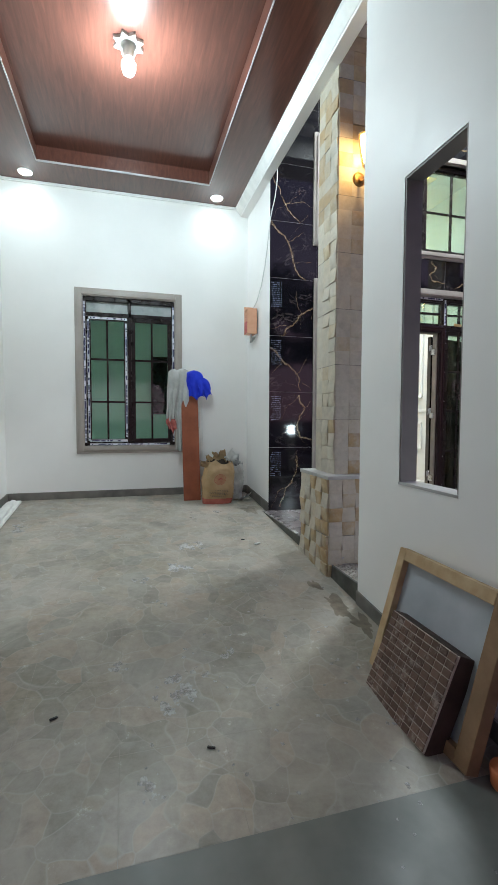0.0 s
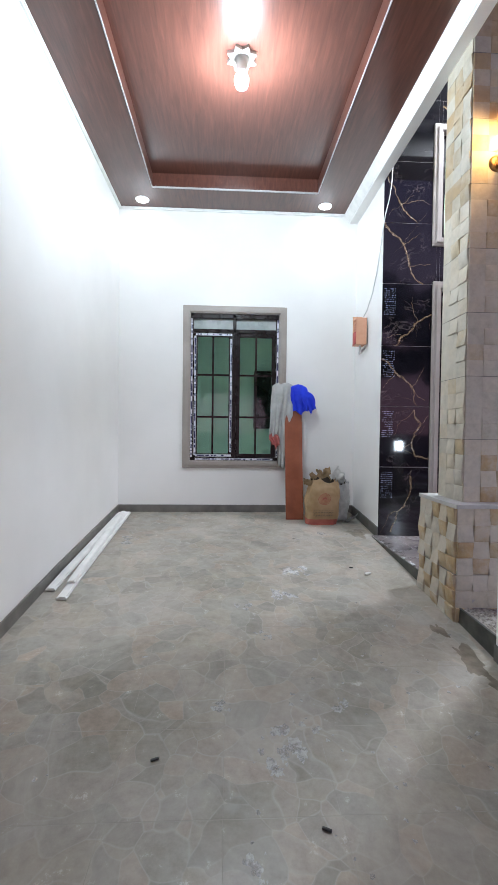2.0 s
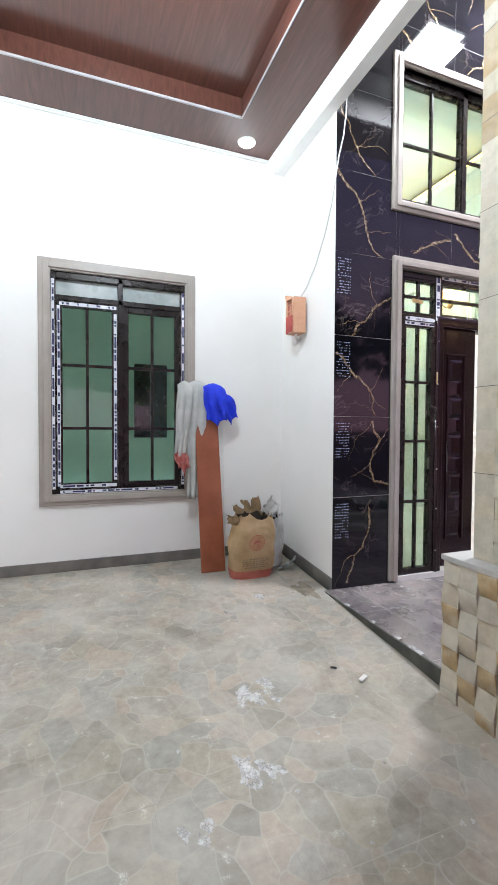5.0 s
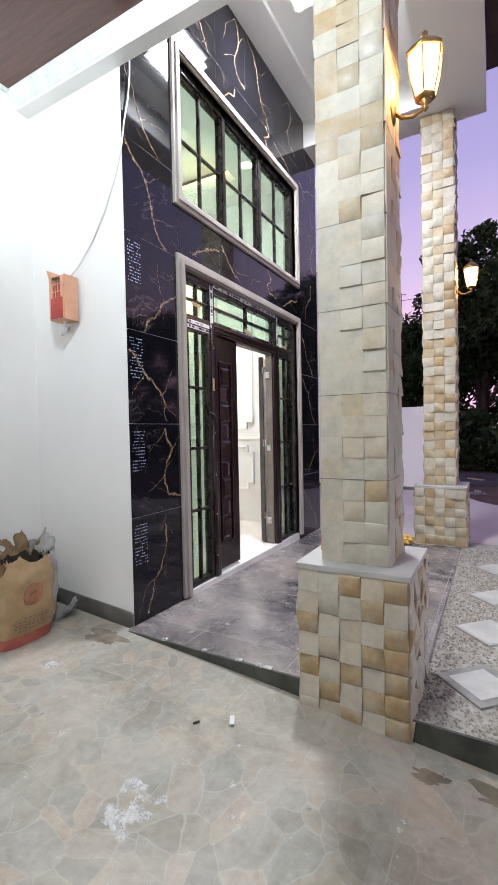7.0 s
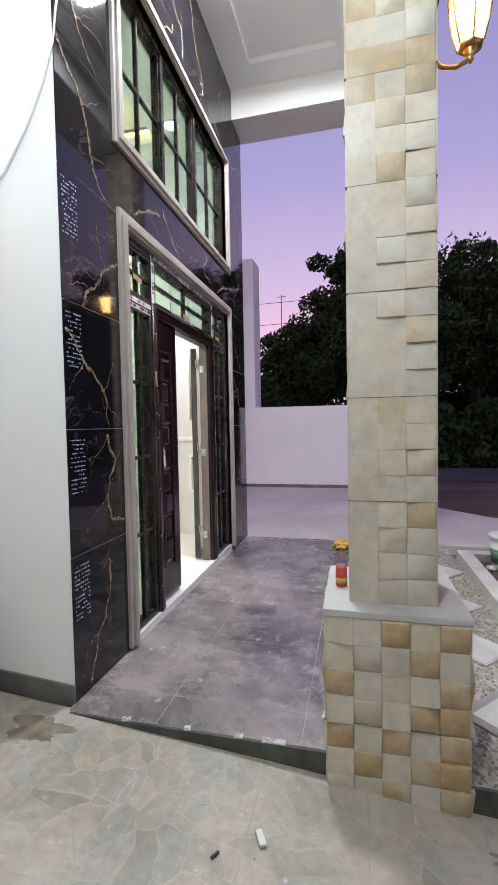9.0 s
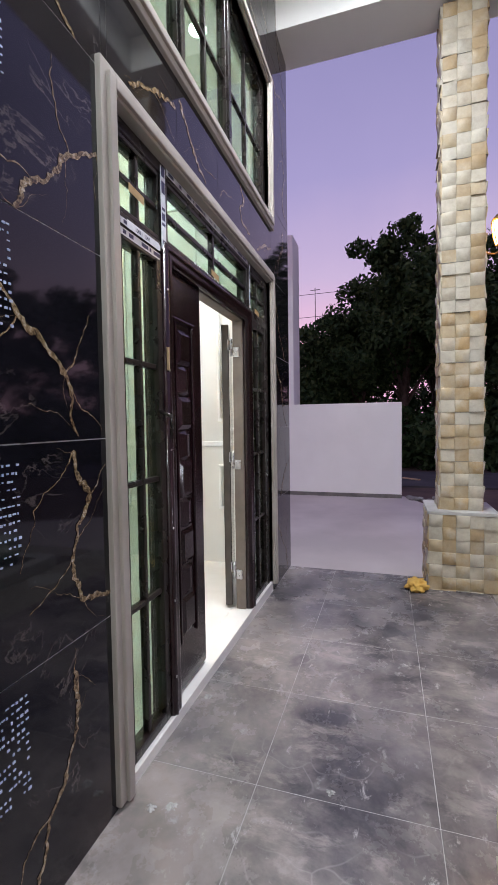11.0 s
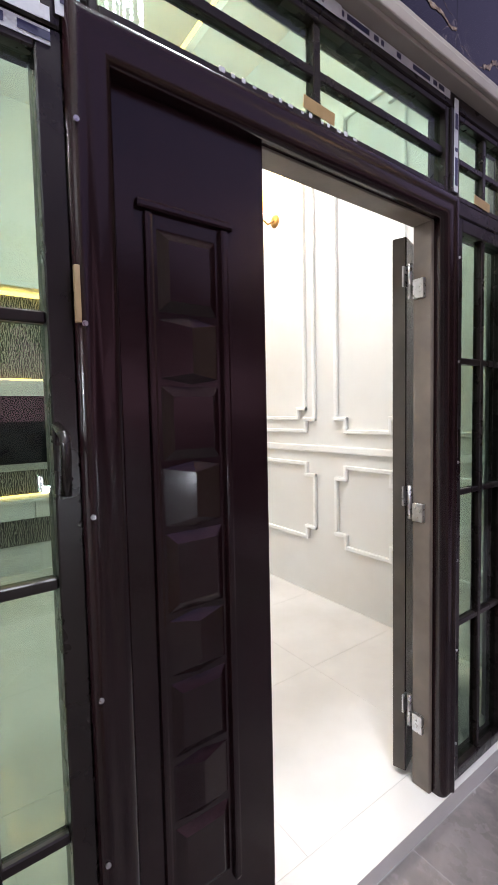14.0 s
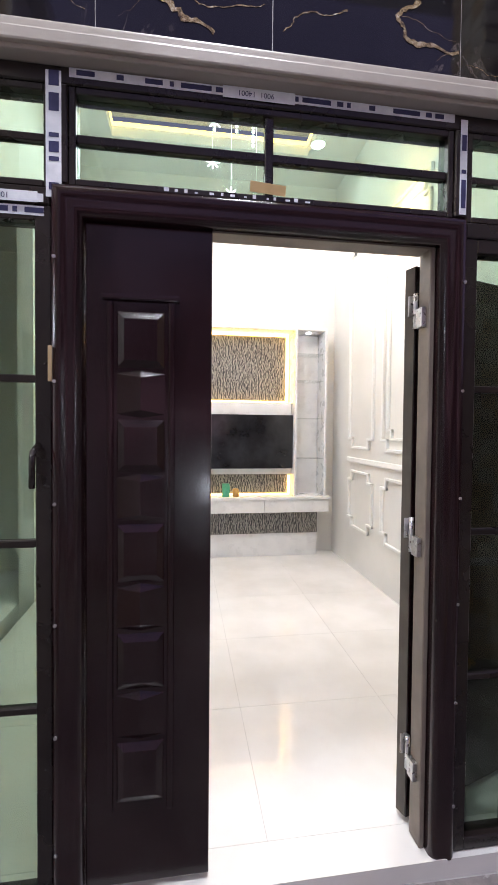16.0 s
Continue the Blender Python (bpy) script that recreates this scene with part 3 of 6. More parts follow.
win = thing("window_1", (0.05, YB, wz0), "two-sash dark aluminium window with green glass and protective film", "window", kind="structure")
architrave(win, wx0, wx1, wz0, wz1, YB, 0.09)
part("window_frame", soft(wx0, wx0 + 0.035, YB, YB + 0.09, wz0, wz1, wx1 - 0.035, wx1, YB, YB + 0.09, wz0, wz1, wx0 + 0.035, wx1 - 0.035, YB, YB + 0.09, wz0, wz0 + 0.035,
                          wx0 + 0.035, wx1 - 0.035, YB, YB + 0.09, wz1 - 0.05, wz1, wx0 + 0.035, wx1 - 0.035, YB, YB + 0.09, 2.62, 2.66, 0.02, 0.06, YB, YB + 0.09, wz0, wz1, r=0.003, seg=1), FRAME, win)
sash(win, wx0 + 0.036, 0.019, wz0 + 0.036, 2.619, YB + 0.015, (-0.215,), (1.62, 2.12), DEEP_GLASS)
sash(win, 0.061, wx1 - 0.036, wz0 + 0.036, 2.619, YB + 0.015, (0.30,), (1.62, 2.12), DEEP_GLASS)
# opaque panes: the pale colour stands for the room's lit ceiling behind them
for a, b in ((wx0 + 0.036, 0.019), (0.061, wx1 - 0.036)):
    part("transom_pane", boxes(a, b, YB + 0.04, YB + 0.045, 2.661, wz1 - 0.051), CEILING_LIT, win, "opaque pane coloured pale for the lit ceiling behind it")
for a, b, c, d in ((wx0 + 0.004, wx0 + 0.026, 1.14, 2.78), (wx1 - 0.026, wx1 - 0.004, 1.14, 2.78), (wx0 + 0.042, wx0 + 0.066, 1.16, 2.58), (-0.012, 0.012, 1.20, 2.55)):
    film(win, a, b, c, d, YB - 0.0005 if a < wx0 + 0.03 or a > 0.4 else YB + 0.0145, True)
for a, b, c, d in ((wx0 + 0.06, 0.01, 2.585, 2.612), (wx0 + 0.06, wx1 - 0.06, 1.105, 1.128), (wx0 + 0.06, 0.01, 1.145, 1.172)):
    film(win, a, b, c, d, YB - 0.0005 if c < 1.12 else YB + 0.0145, False)
# dim room behind the window
st("wall_room_1", CREAM, "plain cream room behind the window", -1.2, -1.1, YB + 0.15, 8.0, 0.3, 3.6, -1.2, 1.525, 8.0, 8.1, 0.3, 3.6,
   -1.2, 1.525, YB + 0.15, 8.1, 3.6, 3.7, -1.2, 1.525, YB + 0.15, 8.1, 0.3, 0.44)
win = thing("window_inner", (0.62, 7.99, 1.9), "small dark window frame inside the dim room", "window", kind="structure")
part("window_frame", soft(0.42, 0.46, 7.93, 8.0, 1.5, 2.5, 0.82, 0.86, 7.93, 8.0, 1.5, 2.5, 0.46, 0.82, 7.93, 8.0, 2.46, 2.5, 0.46, 0.82, 7.93, 8.0, 1.5, 1.54, r=0.003, seg=1), FRAME, win)
part("pane", boxes(0.46, 0.82, 7.96, 7.965, 1.54, 2.46), FRAME, win)

# ---- near wall with the tall opening ----
st("wall_garden_side", WHITE, "white wall between carport and garden with a tall opening", 1.42, 1.52, Y0, 1.64, -0.6, 3.93, 1.42, 1.52, 2.09, 2.51, -0.6, 3.93, 1.42, 1.52, 1.64, 2.09, -0.6, 1.077, 1.42, 1.52, 1.64, 2.09, 2.69, 3.93)
st("trim_opening", REVEAL, "taupe painted reveal of the tall opening", 1.424, 1.522, 2.078, 2.09, 1.085, 2.69, 1.424, 1.522, 1.64, 1.652, 1.085, 2.69, 1.424, 1.522, 1.652, 2.078, 2.678, 2.69)
st("trim_opening_sill", KERB, "thin rough cement sill of the tall opening", 1.415, 1.525, 1.64, 2.09, 1.07, 1.085)

# ---- house front ----
dx0, dx1, dz1 = 2.09, 4.235, 2.89
ux0, ux1, uz0, uz1 = 2.075, 4.235, 3.41, 4.44
MX1 = 4.93
house = st("wall_house", GROUT_PALE, "house wall clad with black marble tiles veined in gold", XR + 0.15, dx0, YD + 0.0008, YD + 0.15, 0, ZP, dx1, MX1, YD + 0.0008, YD + 0.15, 0, ZP,
           dx0, dx1, YD + 0.0008, YD + 0.15, dz1, uz0, dx0, dx1, YD + 0.0008, YD + 0.15, uz1, ZP, MX1 - 0.15, MX1 - 0.012, YD + 0.15, 8.5, 0, ZP)
ROWS_Z = [0.36, 1.109, 1.72, 2.326, 2.945, 3.546, 4.15, 4.757, ZP]
cols = [XR, 2.04, 2.60, 3.105, 3.71, 4.28, MX1]
tiles = []
for za, zb in zip(ROWS_Z, ROWS_Z[1:]):
    for xa, xb in zip(cols, cols[1:]):
        cuts = [(xa, xb, za, zb)]
        for ox0, ox1, oz0, oz1 in ((dx0 - 0.01, dx1 + 0.01, 0, dz1), (ux0, ux1, uz0, uz1)):
            out = []
            for a, b, c, d in cuts:
                if b <= ox0 or a >= ox1 or d <= oz0 or c >= oz1:
                    out.append((a, b, c, d))
                    continue
                if a < ox0:
                    out.append((a, ox0, c, d))
                if b > ox1:
                    out.append((ox1, b, c, d))
                m0, m1 = max(a, ox0), min(b, ox1)
                if c < oz0:
                    out.append((m0, m1, c, oz0))
                if d > oz1:
                    out.append((m0, m1, oz1, d))
            cuts = out
        tiles += cuts
for a, b, c, d in tiles:
    if b - a > 0.02 and d - c > 0.02:
        part("marble_tile", soft(a + 0.0012, b - 0.0012, YD - 0.0008, YD + 0.0035, c + 0.0018, d - 0.0018, r=0.0005, seg=1), BLACK, house)


# veins of the marble print, one run a tile
def vein(points, w0, w1, y, lift=0.0024):
    pts = [Vector((x, 0, z)) for x, z in points]
    for _ in range(4):
        out = [pts[0]]
        for a, b in zip(pts, pts[1:]):
            d = b - a
            out += [(a + b) / 2 + Vector((-d.z, 0, d.x)) * random.uniform(-0.13, 0.13), b]
        pts = out
    bm = bmesh.new()
    pair = []
    for i, p in enumerate(pts):
        d = (pts[min(i + 1, len(pts) - 1)] - pts[max(i - 1, 0)]).normalized()
        nrm = Vector((-d.z, 0, d.x))
        w = (w0 + (w1 - w0) * i / len(pts)) * (0.75 + 0.6 * noise.noise((p.x * 9, p.z * 9, w0 * 900)))
        wl, wr = w * random.uniform(0.35, 1.5), w * random.uniform(0.35, 1.5)
        pair.append((bm.verts.new(p + nrm * wl + Vector((0, y - lift, 0))), bm.verts.new(p - nrm * wr + Vector((0, y - lift, 0)))))
    for a, b in zip(pair, pair[1:]):
        bm.faces.new((a[0], a[1], b[1], b[0]))
    return bm


def tile_veins(x0, x1, z0, z1, run, branches):
    def q(p):
        return x0 + p[0] * (x1 - x0), z0 + p[1] * (z1 - z0)
    bms = [vein([q(p) for p in run], 0.0125, 0.0085, YD)]
    for br in branches:
        bms.append(vein([q(p) for p in br], 0.0036, 0.0014, YD, 0.0018))
    for _ in range(4):
        a = run[random.randrange(len(run))]
        b = (min(max(a[0] + random.uniform(-0.4, 0.4), 0.03), 0.97), min(max(a[1] + random.uniform(-0.35, 0.35), 0.03), 0.97))
        bms.append(vein([q(a), q(b)], 0.0013, 0.0005, YD, 0.0014))
    part("marble_vein", joined(*bms), VEIN, house, "gold and white marble vein")


RUNS = (((0.62, 0.88), (0.60, 0.60), (0.38, 0.40), (0.26, 0.12)), ((0.68, 0.95), (0.80, 0.70), (0.64, 0.42), (0.70, 0.20), (0.99, 0.14)), ((0.02, 0.78), (0.30, 0.55), (0.62, 0.32), (0.72, 0.02)),
        ((0.98, 0.52), (0.72, 0.40), (0.42, 0.16), (0.30, 0.0)), ((0.02, 0.99), (0.40, 0.64), (0.52, 0.30), (0.80, 0.0)), ((0.06, 0.75), (0.34, 0.30), (0.66, 0.0)))
TWIGS = ((((0.38, 0.40), (0.20, 0.34), (0.05, 0.10)),), (((0.80, 0.70), (0.98, 0.86)), ((0.64, 0.42), (0.30, 0.25)), ((0.68, 0.95), (0.35, 0.70), (0.25, 0.45))), (((0.62, 0.32), (0.95, 0.05)), ((0.30, 0.55), (0.05, 0.30)), ((0.62, 0.32), (0.85, 0.65))),
         (((0.72, 0.40), (0.60, 0.80)), ((0.42, 0.16), (0.02, 0.12))), (((0.52, 0.30), (0.95, 0.34)), ((0.40, 0.64), (0.75, 0.85))), (((0.34, 0.30), (0.75, 0.38), (0.98, 0.30)),))
for i in range(6):
    tile_veins(XR, 2.01, ROWS_Z[i], ROWS_Z[i + 1], RUNS[i], TWIGS[i])
for i in range(7):
    tile_veins(4.36, MX1, ROWS_Z[i], ROWS_Z[i + 1], RUNS[(i + 2) % 6], TWIGS[(i + 2) % 6])
for k, (a, b) in enumerate(zip(cols, cols[1:])):
    if 0 < k < 5:
        tile_veins(a, b, 3.02, 3.32, RUNS[(k * 2 + 1) % 6], TWIGS[(k * 2) % 6][:1])
    tile_veins(a, b, 4.757, ZP, RUNS[(k * 3 + 1) % 6], TWIGS[(k * 3 + 1) % 6])
    if 0 < k:
        tile_veins(a, b, 4.53, 4.757, RUNS[(k + 4) % 6], ())
# factory stamps on the tiles: illegible rows of small marks
for i in range(4):
    bm = bmesh.new()
    zt = ROWS_Z[i + 1] - 0.05
    for r in range(13):
        for c in range(8):
            if random.random() < 0.7:
                x = XR + 0.02 + c * 0.015 + random.uniform(0, 0.004)
                bx(bm, x, x + random.uniform(0.004, 0.011), YD - 0.0030, YD - 0.0012, zt - r * 0.021 - random.uniform(0.003, 0.008), zt - r * 0.021)
    part("stamp_marks", bm, PRINT, house, "pale blue illegible stamp marks")

# side of the house towards the drive
st("wall_house_east", WHITE, "white side wall of the house", MX1 - 0.012, MX1, YD + 0.15, 8.5, 0, ZP)

# upper window
win = thing("window_2", (3.2, YD, uz0), "wide three-light dark aluminium window with green glass", "window", kind="structure")
architrave(win, ux0, ux1, uz0, uz1, YD, 0.085)
part("window_frame", soft(ux0, ux0 + 0.045, YD + 0.03, YD + 0.11, uz0, uz1, ux1 - 0.045, ux1, YD + 0.03, YD + 0.11, uz0, uz1, ux0 + 0.045, ux1 - 0.045, YD + 0.03, YD + 0.11, uz0, uz0 + 0.04,
                          ux0 + 0.045, ux1 - 0.045, YD + 0.03, YD + 0.11, uz1 - 0.06, uz1, 2.735, 2.78, YD + 0.03, YD + 0.11, uz0, uz1, 3.41, 3.455, YD + 0.03, YD + 0.11, uz0, uz1, r=0.003, seg=1), FRAME, win)
for a, b in ((ux0 + 0.046, 2.734), (2.781, 3.409), (3.456, ux1 - 0.046)):
    sash(win, a, b, uz0 + 0.041, uz1 - 0.061, YD + 0.045, ((a + b) / 2,), (3.90,), GREEN_GLASS, w=0.012, d=0.04, bar=0.02, name="light")

# ---- entrance door with sidelights and transom ----
door = thing("door_1", (3.1, YD, PZ), "dark brown double door standing half open between green glass sidelights", "door", kind="structure")
architrave(door, dx0, dx1, 0.42, dz1, YD, 0.085, bottom=False)
YF = YD + 0.02
fx0, fx1 = 2.475, 3.757
part("side_frame", soft(dx0, dx0 + 0.04, YF, YF + 0.08, IZ, dz1, dx1 - 0.06, dx1, YF, YF + 0.08, IZ, dz1, dx0 + 0.04, dx1 - 0.06, YF, YF + 0.08, dz1 - 0.05, dz1, r=0.004, seg=1), FRAME, door)
for a, b in ((dx0 + 0.041, fx0 - 0.001), (fx1 + 0.001, dx1 - 0.061)):
    mid = (a + b) / 2
    sash(door, a, b, IZ, 2.50, YF + 0.004, (mid,), (1.035, 1.53, 2.01), GREEN_GLASS, w=0.045, d=0.06, name="sidelight")
    sash(door, a, b, 2.551, dz1 - 0.051, YF + 0.004, (mid,), (2.695,), GREEN_GLASS, w=0.02, d=0.06, name="transom_light")
    part("transom_bar", soft(a, b, YF, YF + 0.075, 2.501, 2.55, r=0.004, seg=1), FRAME, door)
part("mullion", soft(fx0, fx0 + 0.045, YF - 0.004, YF + 0.085, 2.562, dz1 - 0.051, fx1 - 0.045, fx1, YF - 0.004, YF + 0.085, 2.562, dz1 - 0.051, r=0.004, seg=1), FRAME, door)
sash(door, fx0 + 0.046, fx1 - 0.046, 2.562, dz1 - 0.051, YF + 0.004, (3.105,), (2.70,), GREEN_GLASS, w=0.02, d=0.06, bar=0.026, name="transom_light")
# moulded steel frame of the door
prof = [(0.0, YF + 0.10), (0.0, YF + 0.004)] + [(0.024 - 0.024 * math.cos(a), YF + 0.004 - 0.022 * math.sin(a)) for a in (0.3, 0.6, 0.9, 1.2, 1.5708)]
prof += [(0.034, YF - 0.013), (0.050, YF - 0.013)] + [(0.060 + 0.025 * math.sin(a), YF + 0.012 - 0.025 * math.cos(a)) for a in (0.1, 0.4, 0.7, 1.0, 1.3, 1.5708)] + [(0.085, YF + 0.10)]
bm = bmesh.new()
runs = [[bm.verts.new(p) for p in ((fx0 + u, d, IZ - 0.004), (fx0 + u, d, 2.56 - u), (fx1 - u, d, 2.56 - u), (fx1 - u, d, IZ - 0.004))] for u, d in prof]
for i, a in enumerate(runs):
    b = runs[(i + 1) % len(runs)]
    for k in range(3):
        bm.faces.new((a[k], a[k + 1], b[k + 1], b[k])).smooth = 0 < i < len(runs) - 2
bmesh.ops.recalc_face_normals(bm, faces=bm.faces[:])
part("door_frame", bm, DOOR, door, "glossy dark brown moulded frame")
part("rebate", soft(fx1 - 0.105, fx1 - 0.086, YF + 0.03, YF + 0.10, IZ, 2.475, r=0.003, seg=1), REBATE, door, "grey-brown unpainted rebate")
part("head_rebate", soft(2.935, fx1 - 0.106, YF + 0.03, YF + 0.10, 2.468, 2.4748, r=0.001, seg=1), REBATE, door, "grey-brown unpainted rebate")


def emboss(x0, x1, z0, z1, y, raised=0.008):
    bm = bmesh.new()
    i = 0.022
    o = [bm.verts.new(p) for p in ((x0, y, z0), (x1, y, z0), (x1, y, z1), (x0, y, z1))]
    n = [bm.verts.new(p) for p in ((x0 + i, y - raised, z0 + i), (x1 - i, y - raised, z0 + i), (x1 - i, y - raised, z1 - i), (x0 + i, y - raised, z1 - i))]
    bm.faces.new(n)
    for k in range(4):
        bm.faces.new((o[k], o[(k + 1) % 4], n[(k + 1) % 4], n[k]))
    bmesh.ops.recalc_face_normals(bm, faces=bm.faces[:])
    return bm


def leaf_relief(leaf, x0, x1, y):
    """Eight embossed fields between two ribs, in world coordinates on the closed leaf."""
    for z0, z1 in ((2.05, 2.217), (1.737, 1.895), (1.402, 1.578), (1.072, 1.243), (0.72, 0.905)):
        part("raised_panel", emboss(x0, x1, z0, z1, y, 0.012), DOOR, leaf)
    for z0, z1 in ((1.912, 2.033), (1.596, 1.72), (1.262, 1.385), (0.925, 1.053)):
        bm = bmesh.new()
        mx = (x0 + x1) / 2
        v = [bm.verts.new(p) for p in ((x0, y, z0), (mx, y, z0 - 0.012), (x1, y, z0), (x1, y, z1), (mx, y, z1 + 0.012), (x0, y, z1), (mx, y - 0.014, z0 + 0.012), (mx, y - 0.014, z1 - 0.012))]
        for f in ((0, 1, 6), (1, 2, 6), (2, 3, 7, 6), (3, 4, 7), (4, 5, 7), (5, 0, 6, 7)):
            bm.faces.new([v[k] for k in f])
        bmesh.ops.recalc_face_normals(bm, faces=bm.faces[:])
        part("raised_panel", bm, DOOR, leaf)
    part("rib", soft(x0 - 0.028, x0 - 0.010, y - 0.010, y + 0.004, 0.69, 2.246, r=0.006, seg=2), DOOR, leaf)
    part("rib", soft(x1 + 0.010, x1 + 0.030, y - 0.012, y + 0.004, 0.69, 2.246, r=0.006, seg=2), DOOR, leaf)
    part("rib", soft(x0 - 0.045, x1 + 0.045, y - 0.012, y + 0.004, 2.248, 2.268, r=0.006, seg=2), DOOR, leaf)


leaf = part("fixed_leaf", soft(fx0 + 0.086, 2.935, YF + 0.03, YF + 0.08, IZ + 0.02, 2.474, r=0.004, seg=2), DOOR, door, "closed narrow leaf with embossed panels")
leaf_relief(leaf, 2.652, 2.793, YF + 0.03)
# wide leaf swung back into the hall behind the sidelight
swing = Matrix.Translation((fx1 - 0.100, YF + 0.13, IZ + 0.02)) @ Matrix.Rotation(radians(18), 4, "Z")
leaf = part("open_leaf", moved(joined(soft(0, 0.76, 0, 0.05, 0, 1.99, r=0.004)), swing), DOOR, door, "wide leaf swung fully back")
part("leaf_edge", moved(boxes(-0.003, -0.0002, 0.004, 0.046, 0.004, 1.986), swing), LEAF_EDGE, leaf, "grey-brown unpainted edge")
for z in (0.24, 1.02, 1.80):
    hz = IZ + z
    part("hinge", joined(soft(fx1 - 0.122, fx1 - 0.106, YF + 0.05, YF + 0.09, hz - 0.02, hz + 0.045, r=0.001, seg=1), soft(fx1 - 0.130, fx1 - 0.101, YF + 0.121, YF + 0.128, hz + 0.03, hz + 0.10, r=0.001, seg=1),
                         turned(((0.008, -0.06), (0.008, 0.06)), (fx1 - 0.113, YF + 0.106, hz + 0.045), 10)), STEEL, door, "zinc plated hinge")
for x in (fx0 + 0.012, fx1 - 0.012):
    for z in (0.62, 0.97, 1.30, 1.65, 2.0, 2.35):
        part("screw_head", moved(turned(((0.005, 0), (0.0055, 0.004)), (0, 0, 0), 8), Matrix.Translation((x, YF - 0.0155, z)) @ Matrix.Rotation(radians(90), 4, "X")), STEEL, door)
part("strike_plate", soft(fx0 - 0.004, fx0 + 0.006, YF - 0.022, YF - 0.012, 2.0, 2.10, r=0.001, seg=1), TIMBER, door, "pale timber packing piece")
hl = tube(((2.435, YF - 0.045, 1.70), (2.437, YF - 0.05, 1.76), (2.437, YF - 0.045, 1.80), (2.437, YF + 0.01, 1.82)), 0.009)
part("pull_handle", hl, FRAME, door, "black window handle")
# film and tape left on the frame
film(door, fx0 - 0.012, fx0 + 0.03, 2.52, dz1 - 0.02, YF - 0.0045, True)
film(door, fx0 + 0.05, fx1 - 0.05, dz1 - 0.03, dz1 - 0.004, YF - 0.0005, False)


def writing(text, x, z, y, size, parent, turn=180):
    c = bpy.data.curves.new("writing", "FONT")
    c.body, c.size, c.align_x, c.align_y, c.extrude = text, size, "CENTER", "CENTER", 0.0003
    tmp = bpy.data.objects.new("writing", c)
    d = bpy.data.meshes.new_from_object(tmp)
    bpy.data.objects.remove(tmp)
    d.transform(Matrix.Translation((x, y, z)) @ Matrix.Rotation(radians(90), 4, "X") @ Matrix.Rotation(radians(turn), 4, "Z"))
    d.materials.append(INK)
    ob = new("printed_number", d)
    return tagged(own(ob, parent), "printed number")


part("number_label", boxes(2.96, 3.18, YF - 0.0042, YF - 0.003, dz1 - 0.036, dz1 - 0.002), TAPE, door, "white label")
writing("9001  14001", 3.06, dz1 - 0.019, YF - 0.0046, 0.022, door)
part("number_label", boxes(2.20, 2.44, YF - 0.0042, YF - 0.003, 2.502, 2.532), TAPE, door, "white label")
writing("1001  14001", 2.31, 2.517, YF - 0.0046, 0.022, door)
film(door, dx0 + 0.07, fx0 - 0.02, 2.505, 2.528, YF - 0.0005, False)
film(door, dx0 + 0.07, fx0 - 0.02, 2.468, 2.495, YF + 0.0035, False)
film(door, fx1 - 0.03, fx1 - 0.006, 2.57, dz1 - 0.02, YF - 0.0045, True)
for x, z in ((3.10, 2.60), (2.28, 2.66), (3.93, 2.58)):
    part("parcel_tape", moved(boxes(-0.055, 0.055, -0.0006, 0.0006, -0.016, 0.016), Matrix.Translation((x, YF + 0.0015, z)) @ Matrix.Rotation(radians(4), 4, "Y")), KRAFT_TAPE, door, "strip of brown tape")
for k in range(14):
    x, w, h = 2.78 + k * 0.034 + random.uniform(-0.01, 0.01), random.uniform(0.006, 0.016), random.uniform(0.004, 0.011)
    part("film_scrap", boxes(x, x + w, YF - 0.012, YF - 0.0105, 2.5602, 2.5602 + h), TAPE, door, "torn scrap of white film")
st("threshold", HALL_TILE, "pale stone threshold of the entrance", dx0 - 0.005, dx1 + 0.005, YD + 0.004, YD + 0.1498, 0.34, IZ - 0.0004)

# ---- porch ----
porch = solid("porch", settle(boxes(XR - 0.06, 4.93, 2.9, YD + 0.003, -0.2, PZ - 0.0008), porch_z), GROUT_PALE, "raised porch paved with scuffed grey marble tiles", kind="structure")
st("trim_porch_edge", EDGE, "dark grey stone edge of the porch step", XR - 0.075, XR - 0.06, 3.425, YD, 0.2, 0.4145)
for xa, xb in zip((XR - 0.06, 1.65, 2.26, 2.87, 3.48, 4.09, 4.70), (1.65, 2.26, 2.87, 3.48, 4.09, 4.70, 4.93)):
    for ya, yb in ((2.9, 2.925), (2.925, 3.53), (3.53, 4.172), (4.172, YD)):
        part("floor_tile", settle(soft(xa + 0.0015, xb - 0.0015, ya + 0.0015, yb - 0.0015, PZ - 0.0033, PZ, r=0.0006, seg=1), porch_z), PORCH, porch)
st("ceiling_porch", CEIL_WHITE, "white porch ceiling with a sunken panel", 1.52, 4.55, 3.2, YD, ZP + 0.06, ZP + 0.16, 1.52, 2.1, 3.2, YD, ZP, ZP + 0.06, 4.25, 4.55, 3.2, YD, ZP, ZP + 0.06,
   2.1, 4.25, 3.2, 3.45, ZP, ZP + 0.06, 2.1, 4.25, 4.33, YD, ZP, ZP + 0.06)
st("beam_east", WHITE, "white beam at the end of the porch", 4.55, 5.0, 2.65, YD + 0.012, 5.09, ZP + 0.3)
st("beam_south", WHITE, "white beam along the front of the porch", 1.521, 4.55, 2.65, 3.2, 5.09, ZP + 0.3)
st("roof_edge", ROOF, "dark roof edge over the porch", 1.3, 5.25, 2.5, YD + 0.2, ZP + 0.3, ZP + 0.42)
